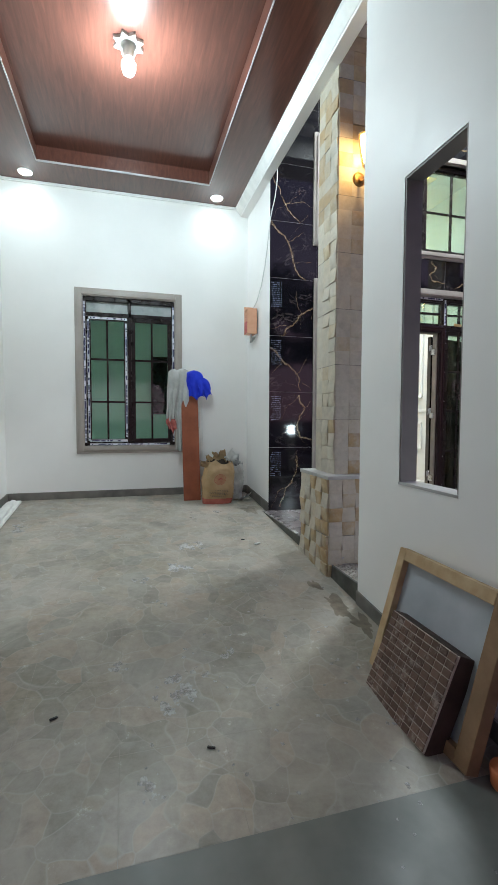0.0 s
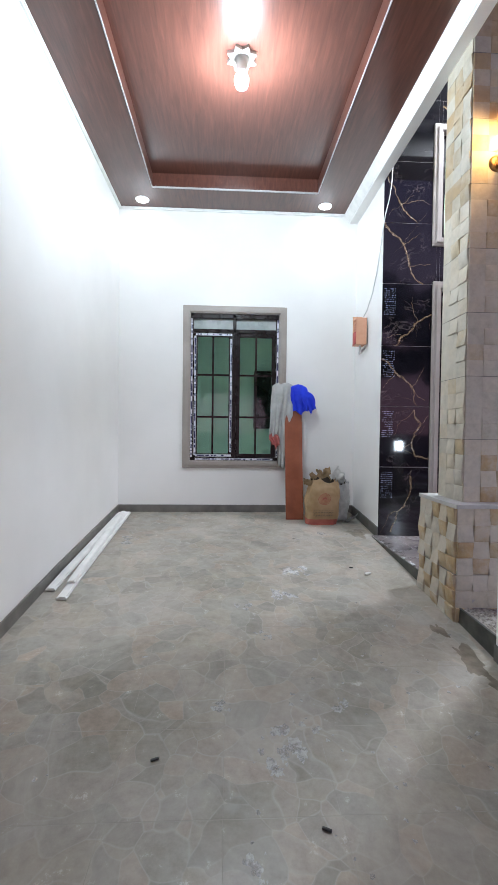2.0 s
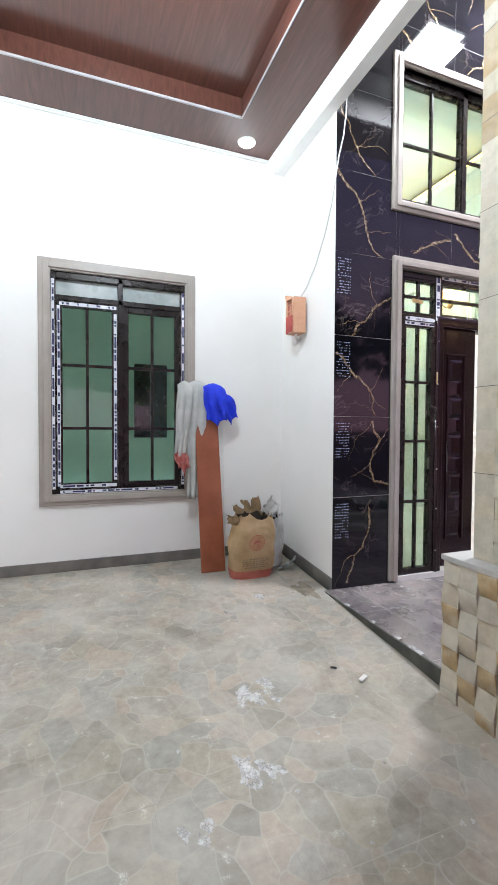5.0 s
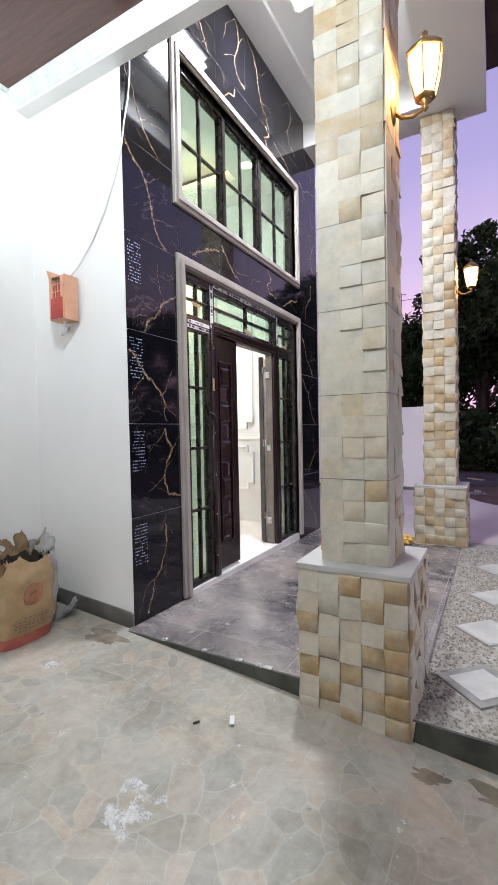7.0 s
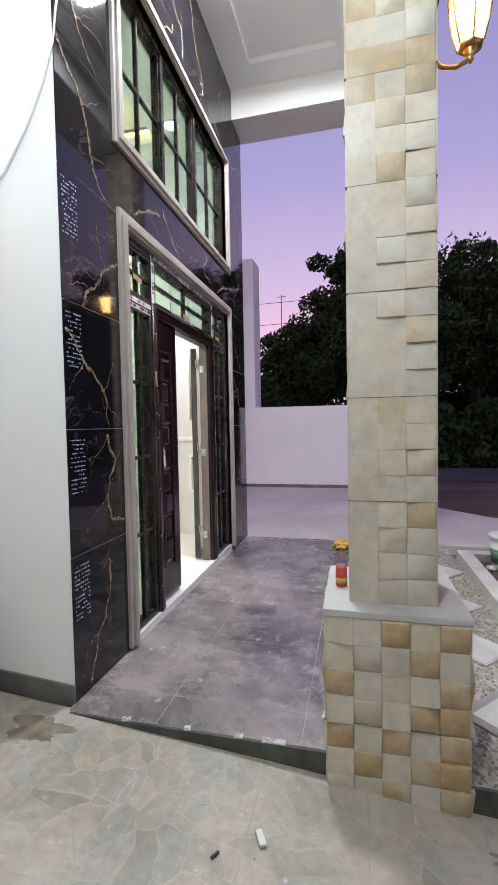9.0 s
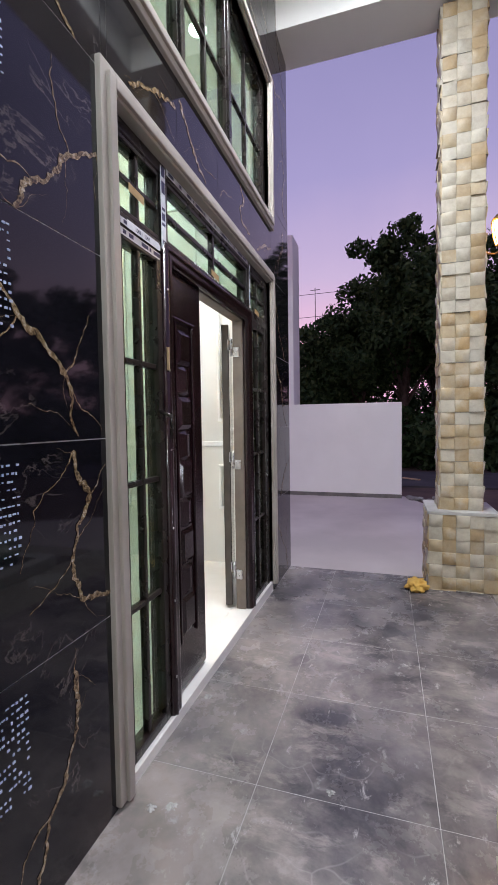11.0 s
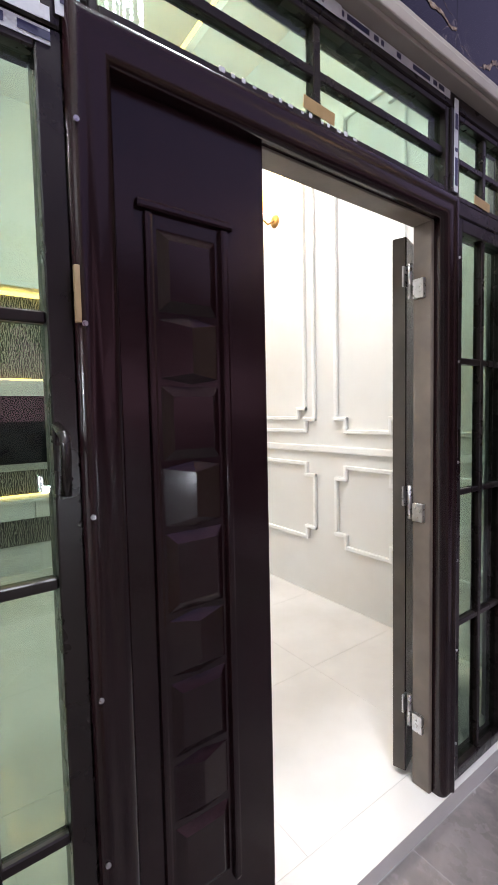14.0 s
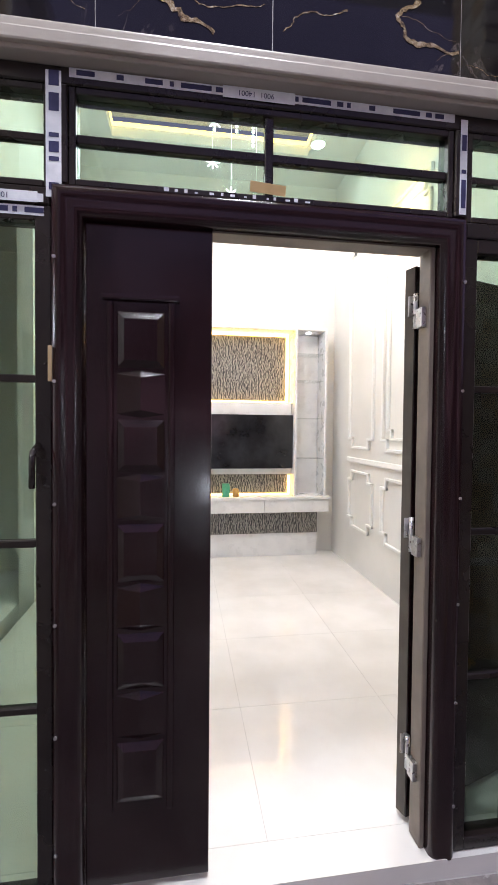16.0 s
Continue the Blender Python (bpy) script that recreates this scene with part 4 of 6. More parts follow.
t = thing("porch_ceiling_panel", (3.0, 3.9, ZP + 0.06), "lit square white ceiling panel of the porch", "ceiling light")
part("frame", soft(2.76, 3.24, 3.66, 4.14, ZP + 0.02, ZP + 0.06, r=0.006), GYPSUM, t, "white frame")
part("diffuser", soft(2.79, 3.21, 3.69, 4.11, ZP + 0.010, ZP + 0.0199, r=0.003, seg=1), PANEL_LIT, t, "glowing white panel")

# ---- hall seen through the door ----
HX0, HX1, HY1, HZ = 1.645, 4.61, 8.36, 4.70
hall = st("floor_hall", GROUT_PALE, "polished cream tile floor of the hall", HX0, HX1, YD + 0.15, HY1, 0.2, IZ - 0.001)
for i in range(4):
    for j in range(5):
        xa, ya = HX0 + i * 0.75, YD + 0.15 + j * 0.75
        part("floor_tile", soft(xa + 0.0005, min(xa + 0.7495, HX1), ya + 0.0005, min(ya + 0.7495, HY1), IZ - 0.010, IZ, r=0.0004, seg=1), HALL_TILE, hall)
st("wall_hall_east", CREAM, "cream hall wall with white mouldings", HX1, HX1 + 0.12, YD + 0.15, HY1, 0.2, HZ + 0.4)
st("wall_hall_north", CREAM, "cream hall wall behind the television unit", HX0, HX1 + 0.12, HY1, HY1 + 0.12, 0.2, HZ + 0.4)
# unseen doorway, added so that hall light reaches the room behind the window
st("wall_hall_west", CREAM, "plain cream wall of the hall with an unseen doorway added to light the room", HX0 - 0.12, HX0, YB + 0.15, 6.1, 0.2, HZ + 0.4, HX0 - 0.12, HX0, 7.1, HY1 + 0.12, 0.2, HZ + 0.4, HX0 - 0.12, HX0, 6.1, 7.1, 3.5, HZ + 0.4)
ta, tb, tc, td = 2.15, 4.1, 5.3, 7.8
st("ceiling_hall", CEIL_WHITE, "white tray ceiling of the hall with lit coves", HX0, ta, YD + 0.15, HY1, HZ, HZ + 0.1, tb, HX1, YD + 0.15, HY1, HZ, HZ + 0.1, ta, tb, YD + 0.15, tc, HZ, HZ + 0.1, ta, tb, td, HY1, HZ, HZ + 0.1,
   ta - 0.2, tb + 0.2, tc - 0.2, td + 0.2, HZ + 0.32, HZ + 0.4)
t = thing("cove_light", (3.1, 6.5, HZ + 0.1), "glowing amber strip lights round the ceiling tray", "strip light")
for b in ((ta - 0.005, ta + 0.012, tc, td), (tb - 0.012, tb + 0.005, tc, td), (ta + 0.012, tb - 0.012, tc - 0.005, tc + 0.012), (ta + 0.012, tb - 0.012, td - 0.012, td + 0.005)):
    part("strip", boxes(*b, HZ + 0.10, HZ + 0.135), COVE, t)
for x, y in ((4.15, 7.6), (3.9, 5.05), (1.9, 7.2)):
    downlight(x, y, HZ, "hall downlights")


def stepped(x, y0, y1, z0, z1, s, w=0.028):
    """A moulding frame on the plane x whose corners step in by s."""
    runs = []
    for a, b, c, d in ((y0 + s, y1 - s, z0, z0), (y0 + s, y1 - s, z1, z1), (y0, y0, z0 + s, z1 - s), (y1, y1, z0 + s, z1 - s)):
        runs.append((a, b, c, d))
    for ya, sy in ((y0, 1), (y1, -1)):
        for za, sz in ((z0, 1), (z1, -1)):
            runs.append((min(ya + sy * s, ya + sy * s), ya + sy * s, min(za, za + sz * s), max(za, za + sz * s)))
            runs.append((min(ya, ya + sy * s), max(ya, ya + sy * s), za + sz * s, za + sz * s))
    return joined(*[soft(x - 0.024 - 0.0016 * (i % 4 if i < 4 else 4 + i % 2), x, a - w / 2, b + w / 2, c - w / 2, d + w / 2, r=0.005, seg=1) for i, (a, b, c, d) in enumerate(runs)])


for y0, y1 in ((7.21, 7.79), (6.19, 7.0), (5.42, 5.97), (4.90, 5.20)):
    solid("wall_moulding", stepped(HX1, y0, y1, 0.88, 1.45, 0.085), MOULD, "white stepped frame moulding on the lower cream wall", "wall moulding", "lower wall mouldings")
    solid("wall_moulding", stepped(HX1, y0, y1, 1.70, 3.78, 0.09), MOULD, "tall white stepped frame moulding on the cream wall", "wall moulding", "upper wall mouldings")
    if y1 - y0 > 0.7:
        solid("wall_moulding", stepped(HX1, y0 + 0.1, y1 - 0.1, 1.80, 3.68, 0.07), MOULD, "inner white frame moulding on the cream wall", "wall moulding", "inner wall mouldings")
solid("chair_rail", soft(HX1 - 0.025, HX1, YD + 0.2, 7.84, 1.545, 1.595, r=0.01), MOULD, "white chair rail along the cream wall", "wall moulding")

# television unit
u0, u1, uy = 2.25, 4.47, 8.05
t = thing("television_wall_unit", (3.36, 8.2, IZ), "white wall unit with dark television, wavy panels and lit shelves", "wall unit")
part("base_panel", soft(u0, u1 - 0.1, 8.20, HY1, IZ, 0.70, r=0.003), LAMINATE, t)
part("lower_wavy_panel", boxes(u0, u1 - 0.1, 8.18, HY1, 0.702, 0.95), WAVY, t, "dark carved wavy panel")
for k in range(3):
    a, b = u0 + k * 0.74, u0 + (k + 1) * 0.74
    part("drawer", soft(a + 0.003, b - 0.003, uy, HY1, 0.96, 1.10, r=0.005), LAMINATE, t, "white drawer front")
part("top", soft(u0 - 0.01, u1 + 0.01, uy - 0.015, HY1, 1.102, 1.135, r=0.005), LAMINATE, t)
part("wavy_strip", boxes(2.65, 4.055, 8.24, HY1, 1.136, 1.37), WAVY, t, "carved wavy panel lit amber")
part("back_panel", soft(2.65, 4.06, 8.20, HY1, 1.372, 2.18, r=0.003), LAMINATE, t)
part("television", soft(2.72, 4.07, 8.14, 8.199, 1.44, 2.04, r=0.006), TV_BLACK, t, "black television screen")
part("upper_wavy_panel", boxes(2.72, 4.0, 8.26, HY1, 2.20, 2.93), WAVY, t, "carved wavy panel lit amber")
for b in ((4.001, 4.03, 8.24, 8.30, 2.19, 2.96), (2.69, 2.719, 8.24, 8.30, 2.19, 2.96), (2.72, 4.0, 8.24, 8.30, 2.931, 2.96), (2.72, 4.0, 8.24, 8.28, 2.183, 2.199), (2.66, 4.05, 8.225, 8.239, 1.137, 1.152), (4.03, 4.056, 8.225, 8.239, 1.153, 1.36)):
    part("amber_strip", boxes(*b), COVE, t, "glowing amber strip")
part("upper_frame", soft(2.65, 4.06, 8.05, HY1, 2.965, 3.01, r=0.004), LAMINATE, t)
for a, b in ((4.065, 4.43), (2.28, 2.645)):
    for q in ((a, a + 0.025, 8.06, HY1, 1.137, 3.01), (b - 0.025, b, 8.06, HY1, 1.137, 3.01), (a + 0.0255, b - 0.0255, 8.06, HY1, 2.975, 3.01), (a + 0.0255, b - 0.0255, 8.33, HY1 - 0.001, 1.137, 2.974)):
        part("case_side", soft(*q, r=0.003, seg=1), LAMINATE, t, "white side of a tall shelf case")
    for z in (1.55, 2.0, 2.42, 2.72):
        part("glass_shelf", boxes(a + 0.026, b - 0.026, 8.10, 8.33, z, z + 0.008), CLEAR, t)
    part("case_lamp", turned(((0.03, -0.006), (0.03, 0.0)), ((a + b) / 2, 8.2, 2.974), 14), BULB, t, "small lit spot")
solid("green_carton", soft(3.27, 3.35, 8.08, 8.13, 1.135, 1.28, r=0.003), mottled("green_carton_print", (0.05, 0.30, 0.16), (0.10, 0.40, 0.24), 20, 0.5), "small green carton on the television unit", "carton")
solid("amber_jar", turned(((0.03, 0), (0.035, 0.01), (0.035, 0.08), (0.02, 0.095)), (3.42, 8.1, 1.135)), mottled("amber_jar_plastic", (0.42, 0.22, 0.05), (0.52, 0.30, 0.09), 20, 0.4), "small amber jar on the television unit", "jar")

# chandelier
t = thing("chandelier", (3.25, 6.5, HZ + 0.32), "crystal chandelier with hanging strings and glass stars", "chandelier")
part("canopy", turned(((0.26, -0.05), (0.28, -0.04), (0.28, 0.0)), (3.25, 6.5, HZ + 0.32), 28), STEEL, t, "chrome plate")
for k in range(26):
    ang, rad = k * 2.4, 0.05 + 0.19 * math.sqrt(k / 26)
    x, y = 3.25 + rad * math.cos(ang), 6.5 + rad * math.sin(ang)
    low = HZ - 0.15 - 0.55 * (k / 26)
    bm = tube(((x, y, HZ + 0.27), (x, y, low)), 0.0015, 4)
    beads = [bmesh.new()]
    z = low
    while z < HZ + 0.2:
        bmesh.ops.create_icosphere(beads[0], subdivisions=1, radius=0.014, matrix=Matrix.Translation((x, y, z)))
        z += 0.035
    part("crystal_string", joined(bm, *beads), CRYSTAL, t, "sparkling crystal string")
for k in range(7):
    ang = k * 0.9
    x, y, z = 3.25 + 0.22 * math.cos(ang), 6.5 + 0.22 * math.sin(ang), 3.35 + 0.16 * k
    bm = bmesh.new()
    for j in range(4):
        m = Matrix.Translation((x, y, z)) @ Matrix.Rotation(j * math.pi / 4, 4, "Y")
        bmesh.ops.create_cube(bm, size=1, matrix=m @ Matrix.Diagonal((0.10, 0.008, 0.008, 1)))
    part("glass_star", joined(bm, tube(((x, y, z), (x, y, HZ + 0.27)), 0.0012, 4)), CRYSTAL, t, "sparkling glass star")

# hall sconce
t = thing("wall_sconce", (HX1, 6.62, 3.4), "brass wall sconce with a lit glass bowl", "wall light")
part("back_plate", moved(turned(((0.05, 0), (0.045, 0.015), (0.02, 0.025)), (0, 0, 0), 18), Matrix.Translation((HX1, 6.62, 3.38)) @ Matrix.Rotation(radians(-90), 4, "Y")), BRASS, t)
part("arm", tube(((HX1 - 0.02, 6.62, 3.38), (HX1 - 0.08, 6.62, 3.34), (HX1 - 0.14, 6.62, 3.37), (HX1 - 0.15, 6.62, 3.43)), 0.008), BRASS, t)
part("glass_bowl", turned(((0.03, 0), (0.06, 0.03), (0.075, 0.09), (0.085, 0.13)), (HX1 - 0.15, 6.62, 3.43), 18), SCONCE_GLASS, t, "lit amber glass bowl").visible_shadow = False

# ---- pillars clad with relief stone ----
def block_mesh(code, s, mat, depth):
    """One stone of the cladding: a square of side s; code gives the high corners as bits, 16 a level stone."""
    if code == 16:
        bm = boxes(-s / 2, s / 2, -s / 2, s / 2, -0.004, 0.0075)
        return data_of("stone_block", bm, mat)
    lo, hi = 0.006, 0.006 + depth
    h = [hi if code >> k & 1 else lo for k in range(4)]
    e = s / 2 - 0.0003
    c = ((-e, -e), (e, -e), (e, e), (-e, e))
    bm = bmesh.new()
    lo_v = [bm.verts.new((x, y, -0.004)) for x, y in c]
    rim = [bm.verts.new((x, y, k - 0.0015)) for (x, y), k in zip(c, h)]
    top = [bm.verts.new((x * 0.95, y * 0.95, k)) for (x, y), k in zip(c, h)]
    mids = []
    for k in range(4):
        j = (k + 1) % 4
        a, b = top[k].co, top[j].co
        bend = (-0.16 if code in (3, 1, 2) else 0.10) * depth
        mids.append(bm.verts.new(((a.x + b.x) / 2, (a.y + b.y) / 2, (a.z + b.z) / 2 + bend)))
    sink = (-0.22 if code in (3, 1, 2) else 0.16) * depth
    centre = bm.verts.new((0.002, -0.003, sum(h) / 4 + sink))
    for k in range(4):
        j = (k + 1) % 4
        bm.faces.new((lo_v[k], lo_v[j], rim[j], rim[k]))
        bm.faces.new((rim[k], rim[j], top[j], mids[k], top[k]))
        bm.faces.new((top[k], mids[k], centre, mids[k - 1])).smooth = True
    return data_of("stone_block", bm, mat)


rng = random.Random(5)
SIZES = {}


def blocks(kind, s, depth):
    """Meshes for one cladding: up-facing scooped stones are pale, caught light in their colour; down-facing ones tan to
    ochre.
    """
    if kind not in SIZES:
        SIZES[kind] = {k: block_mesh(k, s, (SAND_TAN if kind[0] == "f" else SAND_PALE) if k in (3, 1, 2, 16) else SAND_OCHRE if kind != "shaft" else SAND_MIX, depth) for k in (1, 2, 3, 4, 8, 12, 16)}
    return SIZES[kind]


def clad(kind, origin, right, up, cols_n, rows_n, s, sh, depth, relief):
    """Blocks over one face: origin is its lower corner, right and up its directions; relief says whether stone i, j is carved."""
    right, up = Vector(right), Vector(up)
    out = right.cross(up)
    made = []
    for i in range(cols_n):
        for j in range(rows_n):
            q = rng.random()
            if not relief(i, j, q):
                code = 16
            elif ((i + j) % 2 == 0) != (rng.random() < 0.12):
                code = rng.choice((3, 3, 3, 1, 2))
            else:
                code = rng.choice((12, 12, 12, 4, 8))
            m = Matrix((right, up, out)).transposed().to_4x4()
            m.translation = Vector(origin) + right * (i + 0.5) * s + up * (j + 0.5) * sh
            made.append((blocks(kind, s, depth)[code], m @ Matrix.Diagonal((1, sh / s, 1, 1))))
    return made


def pillar(px, label, top, near):
    """A stone-clad pillar on a wider pedestal with a cement cap."""
    dy = 0.0 if px < 2 else -0.045
    p0, p1, q0, q1 = px, px + 0.515, 2.905 + dy, 3.42 + dy
    c0, c1, d0, d1 = px + 0.09, px + 0.41, 3.005 + dy, 3.325 + dy
    t = thing("pillar", (px + 0.257, 3.16 + dy, porch_z(px) if px > 2 else ramp_z(3.17)), label, "pillar", "porch pillars")
    base = 0.20
    part("pedestal_core", boxes(p0 + 0.004, p1 - 0.004, q0 + 0.004, q1 - 0.004, base, 0.985), GROUT_PALE, t, "grey mortar core")
    part("pedestal_cap", soft(p0 - 0.012, p1 + 0.012, q0 - 0.012, q1 + 0.012, 0.985, 1.012, r=0.004), KERB, t, "pale cement cap")
    part("shaft_core", boxes(c0 + 0.004, c1 - 0.004, d0 + 0.004, d1 - 0.004, 1.012, top), GROUT_PALE, t, "grey mortar core")
    s, n, sh = 0.103, 5, 0.1035
    everywhere = (lambda i, j, q: q < 0.97)
    zb = 0.985 - 8 * sh
    made = []
    for o, r in (((p0, q1, zb), (0, -1, 0)), ((p0, q0, zb), (1, 0, 0)), ((p1, q1, zb), (-1, 0, 0))):
        made += clad("pedestal" if px < 2 else "far_pedestal", o, r, (0, 0, 1), n, 8, s, sh, 0.0145, everywhere)
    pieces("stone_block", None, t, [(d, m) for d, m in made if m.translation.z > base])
    sc, shc = 0.1066, 0.1015
    rows = int((top - 1.012) / shc)
    kind = "shaft" if px < 2 else "far_shaft"
    carved = (lambda i, j, q: i > 0 and (j < 4 or q < (0.75 if i == 2 else 0.45))) if px < 2 else (lambda i, j, q: q < 0.92)
    smooth = (lambda i, j, q: q < 0.06) if px < 2 else carved
    deep = 0.010 if px < 2 else 0.014
    cl = []
    for o, r, how in (((c0, d1, 1.012), (0, -1, 0), carved), ((c0, d0, 1.012), (1, 0, 0), carved), ((c1, d1, 1.012), (-1, 0, 0), smooth)):
        cl += clad(kind, o, r, (0, 0, 1), 3, rows, sc, shc, deep, how)
    edge_z = 1.012 + min(rows, near) * shc
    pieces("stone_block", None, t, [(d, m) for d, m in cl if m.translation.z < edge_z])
    rest = [(d, m) for d, m in cl if m.translation.z >= edge_z]
    rest += clad(kind, (c1, d0, 1.012), (0, 1, 0), (0, 0, 1), 3, rows, sc, shc, deep, carved)
    rest += clad("pedestal" if px < 2 else "far_pedestal", (p1, q0, zb), (0, 1, 0), (0, 0, 1), n, 8, s, sh, 0.0145, everywhere)
    bm = bmesh.new()
    for d, m in rest:
        k = len(bm.verts)
        bm.from_mesh(d)
        bm.verts.ensure_lookup_table()
        bmesh.ops.transform(bm, matrix=m, verts=bm.verts[k:])
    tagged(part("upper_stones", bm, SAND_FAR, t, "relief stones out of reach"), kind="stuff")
    # thin dark joints between the panels of four stones
    jb = bmesh.new()
    for k in range(1, rows // 4 + 1):
        z = 1.012 + k * 4 * shc
        if z < top - 0.02:
            bx(jb, c0 - 0.0083, c1 + 0.0083, d0 - 0.0083, d1 + 0.0083, z - 0.0016, z + 0.0016)
    bx(jb, p0 - 0.010, p1 + 0.010, q0 - 0.010, q1 + 0.010, 0.985 - 4 * 0.1035 - 0.0016, 0.985 - 4 * 0.1035 + 0.0016)
    part("panel_joint", jb, SKIRT, t, "dark panel joint")
    return t


pillar(1.40, "square pillar clad in cream relief stone beside the carport", 5.09, 19)
pillar(4.64, "square pillar clad in ochre relief stone beside the drive", 5.09, 17)


# ---- wall lanterns ----
def lantern(x, y, z, label):
    """y is the face of the wall behind it."""
    t = thing("wall_lantern", (x, y, z - 0.12), label, "wall lantern", "pillar lanterns")
    part("back_plate", moved(turned(((0.055, 0.0), (0.05, 0.012), (0.025, 0.022)), (0, 0, 0), 18), Matrix.Translation((x, y, z - 0.13)) @ Matrix.Rotation(radians(90), 4, "X")), BRASS, t)
    yy = y - 0.155
    arm = [(x, y - 0.015, z - 0.13), (x, y - 0.05, z - 0.165), (x, y - 0.10, z - 0.175), (x, y - 0.14, z - 0.16), (x, yy, z - 0.135)]
    part("arm", tube(arm, 0.009), BRASS, t)
    part("finial", turned(((0.004, -0.045), (0.014, -0.03), (0.008, -0.015), (0.03, 0.0)), (x, yy, z - 0.125), 14), BRASS, t)
    part("cup", turned(((0.03, 0.0), (0.045, 0.012), (0.05, 0.02)), (x, yy, z - 0.125), 6), BRASS, t)
    g = part("glass", turned(((0.046, 0.0), (0.066, 0.075), (0.078, 0.16), (0.078, 0.185)), (x, yy, z - 0.104), 6), LANTERN_GLASS, t, "lit amber glass")
    g.visible_shadow = False
    for f in g.data.polygons:
        f.use_smooth = False
    for k in range(6):
        a = 2 * math.pi * k / 6
        ca, sa = math.cos(a), math.sin(a)
        part("rib", tube([(x + r * ca, yy + r * sa, z - 0.104 + h) for r, h in ((0.049, 0.0), (0.069, 0.075), (0.081, 0.16), (0.081, 0.185))], 0.004, 5), BRASS, t)
    part("hood", turned(((0.088, 0.0), (0.09, 0.012), (0.055, 0.05), (0.02, 0.075), (0.012, 0.09), (0.016, 0.10), (0.003, 0.115)), (x, yy, z + 0.083), 6), BRASS, t, "brass hood")
    return t


lantern(1.65, 3.005, 3.30, "lit brass lantern with amber glass on a cream stone pillar")
lantern(4.89, 2.96, 3.30, "lit brass lantern with amber glass on an ochre stone pillar")

# ---- things in the carport ----
# plank with cloths
yw = YB
t_low, t_top = 5.16, YB - 0.035


def lean(bm, x, y0, y1, h, z0=None):
    """Stands a bmesh that is upright over y = 0 with its foot at y0 and its head, h up, at y1."""
    z = ramp_z(y0) + 0.004 if z0 is None else z0
    a = math.asin(min((y1 - y0) / h, 1))
    return moved(bm, Matrix.Translation((x, y0, z)) @ Matrix.Rotation(-a, 4, "X"))


solid("plank", lean(soft(-0.10, 0.10, 0, 0.022, 0, 1.52, r=0.003), 0.735, 5.17, YB - 0.065, 1.52), PLANK, "red-brown stained plank leaning on the white wall", "plank")
solid("white_batten", lean(soft(-0.032, 0.032, 0, 0.02, 0, 1.30, r=0.002), 0.875, 5.40, YB - 0.035, 1.30), GYPSUM, "narrow white batten leaning beside the plank", "plank")


def drape(x0, x1, ztop, length, y, amp=0.02, hem=0.12, skew=0.0, taper=0.0):
    """A hanging cloth with folds: a grid bent over its top edge and thickened."""
    nx, nz = 22, 30
    bm = bmesh.new()
    grid = []
    for j in range(nz + 1):
        v = j / nz
        row = []
        for i in range(nx + 1):
            u = i / nx
            width = 0.72 + 0.28 * math.sin(math.pi * min(v * 1.2 + 0.1, 1) * 0.9)
            width *= 1 - taper * v
            x = x0 + (x1 - x0) * (0.5 + (u - 0.5) * width) + skew * v
            fold = math.sin(u * 15 + v * 2.0 + 1.3 * math.sin(v * 5)) * amp * (0.3 + v) + noise.noise((u * 4, v * 4, length * 7)) * amp * 0.8
            z = ztop - length * v * (1 - hem * abs(math.sin(u * 4.2 + 1))) + (0.03 * math.sin(u * 3.1) if j < 3 else 0)
            back = 0.05 * math.exp(-v * 14)
            row.append(bm.verts.new((x, y - 0.03 - amp - fold * 0.8 + back, z)))
        grid.append(row)
    for j in range(nz):
        for i in range(nx):
            bm.faces.new((grid[j][i], grid[j][i + 1], grid[j + 1][i + 1], grid[j + 1][i])).smooth = True
    bmesh.ops.recalc_face_normals(bm, faces=bm.faces[:])
    bmesh.ops.solidify(bm, geom=bm.faces[:], thickness=0.006)
    return bm


shirt = thing("grey_shirt", (0.64, YB - 0.1, 2.0), "crumpled grey shirt hung over the leaning plank", "shirt")
part("shirt_body", drape(0.565, 0.745, 2.00, 0.98, YB - 0.085, 0.013, 0.03, -0.03, 0.2), CLOTH_GREY, shirt)
part("sleeve", drape(0.475, 0.62, 1.985, 0.60, YB - 0.115, 0.011, 0.06, -0.05, 0.25), CLOTH_GREY, shirt, "hanging sleeve")
solid("red_rag", drape(0.44, 0.56, 1.42, 0.19, YB - 0.13, 0.016, 0.40, 0.03), CLOTH_PINK, "faded red rag tucked under the grey shirt", "cloth")
blue = thing("blue_cloth", (0.80, YB - 0.12, 1.97), "royal blue cloth hung over the top of the plank", "cloth")
part("cloth_body", drape(0.685, 0.90, 1.975, 0.33, YB - 0.105, 0.022, 0.16, 0.02), CLOTH_BLUE, blue)
part("cloth_corner", drape(0.80, 0.965, 1.90, 0.25, YB - 0.118, 0.02, 0.3, 0.05), CLOTH_BLUE, blue, "hanging blue corner")


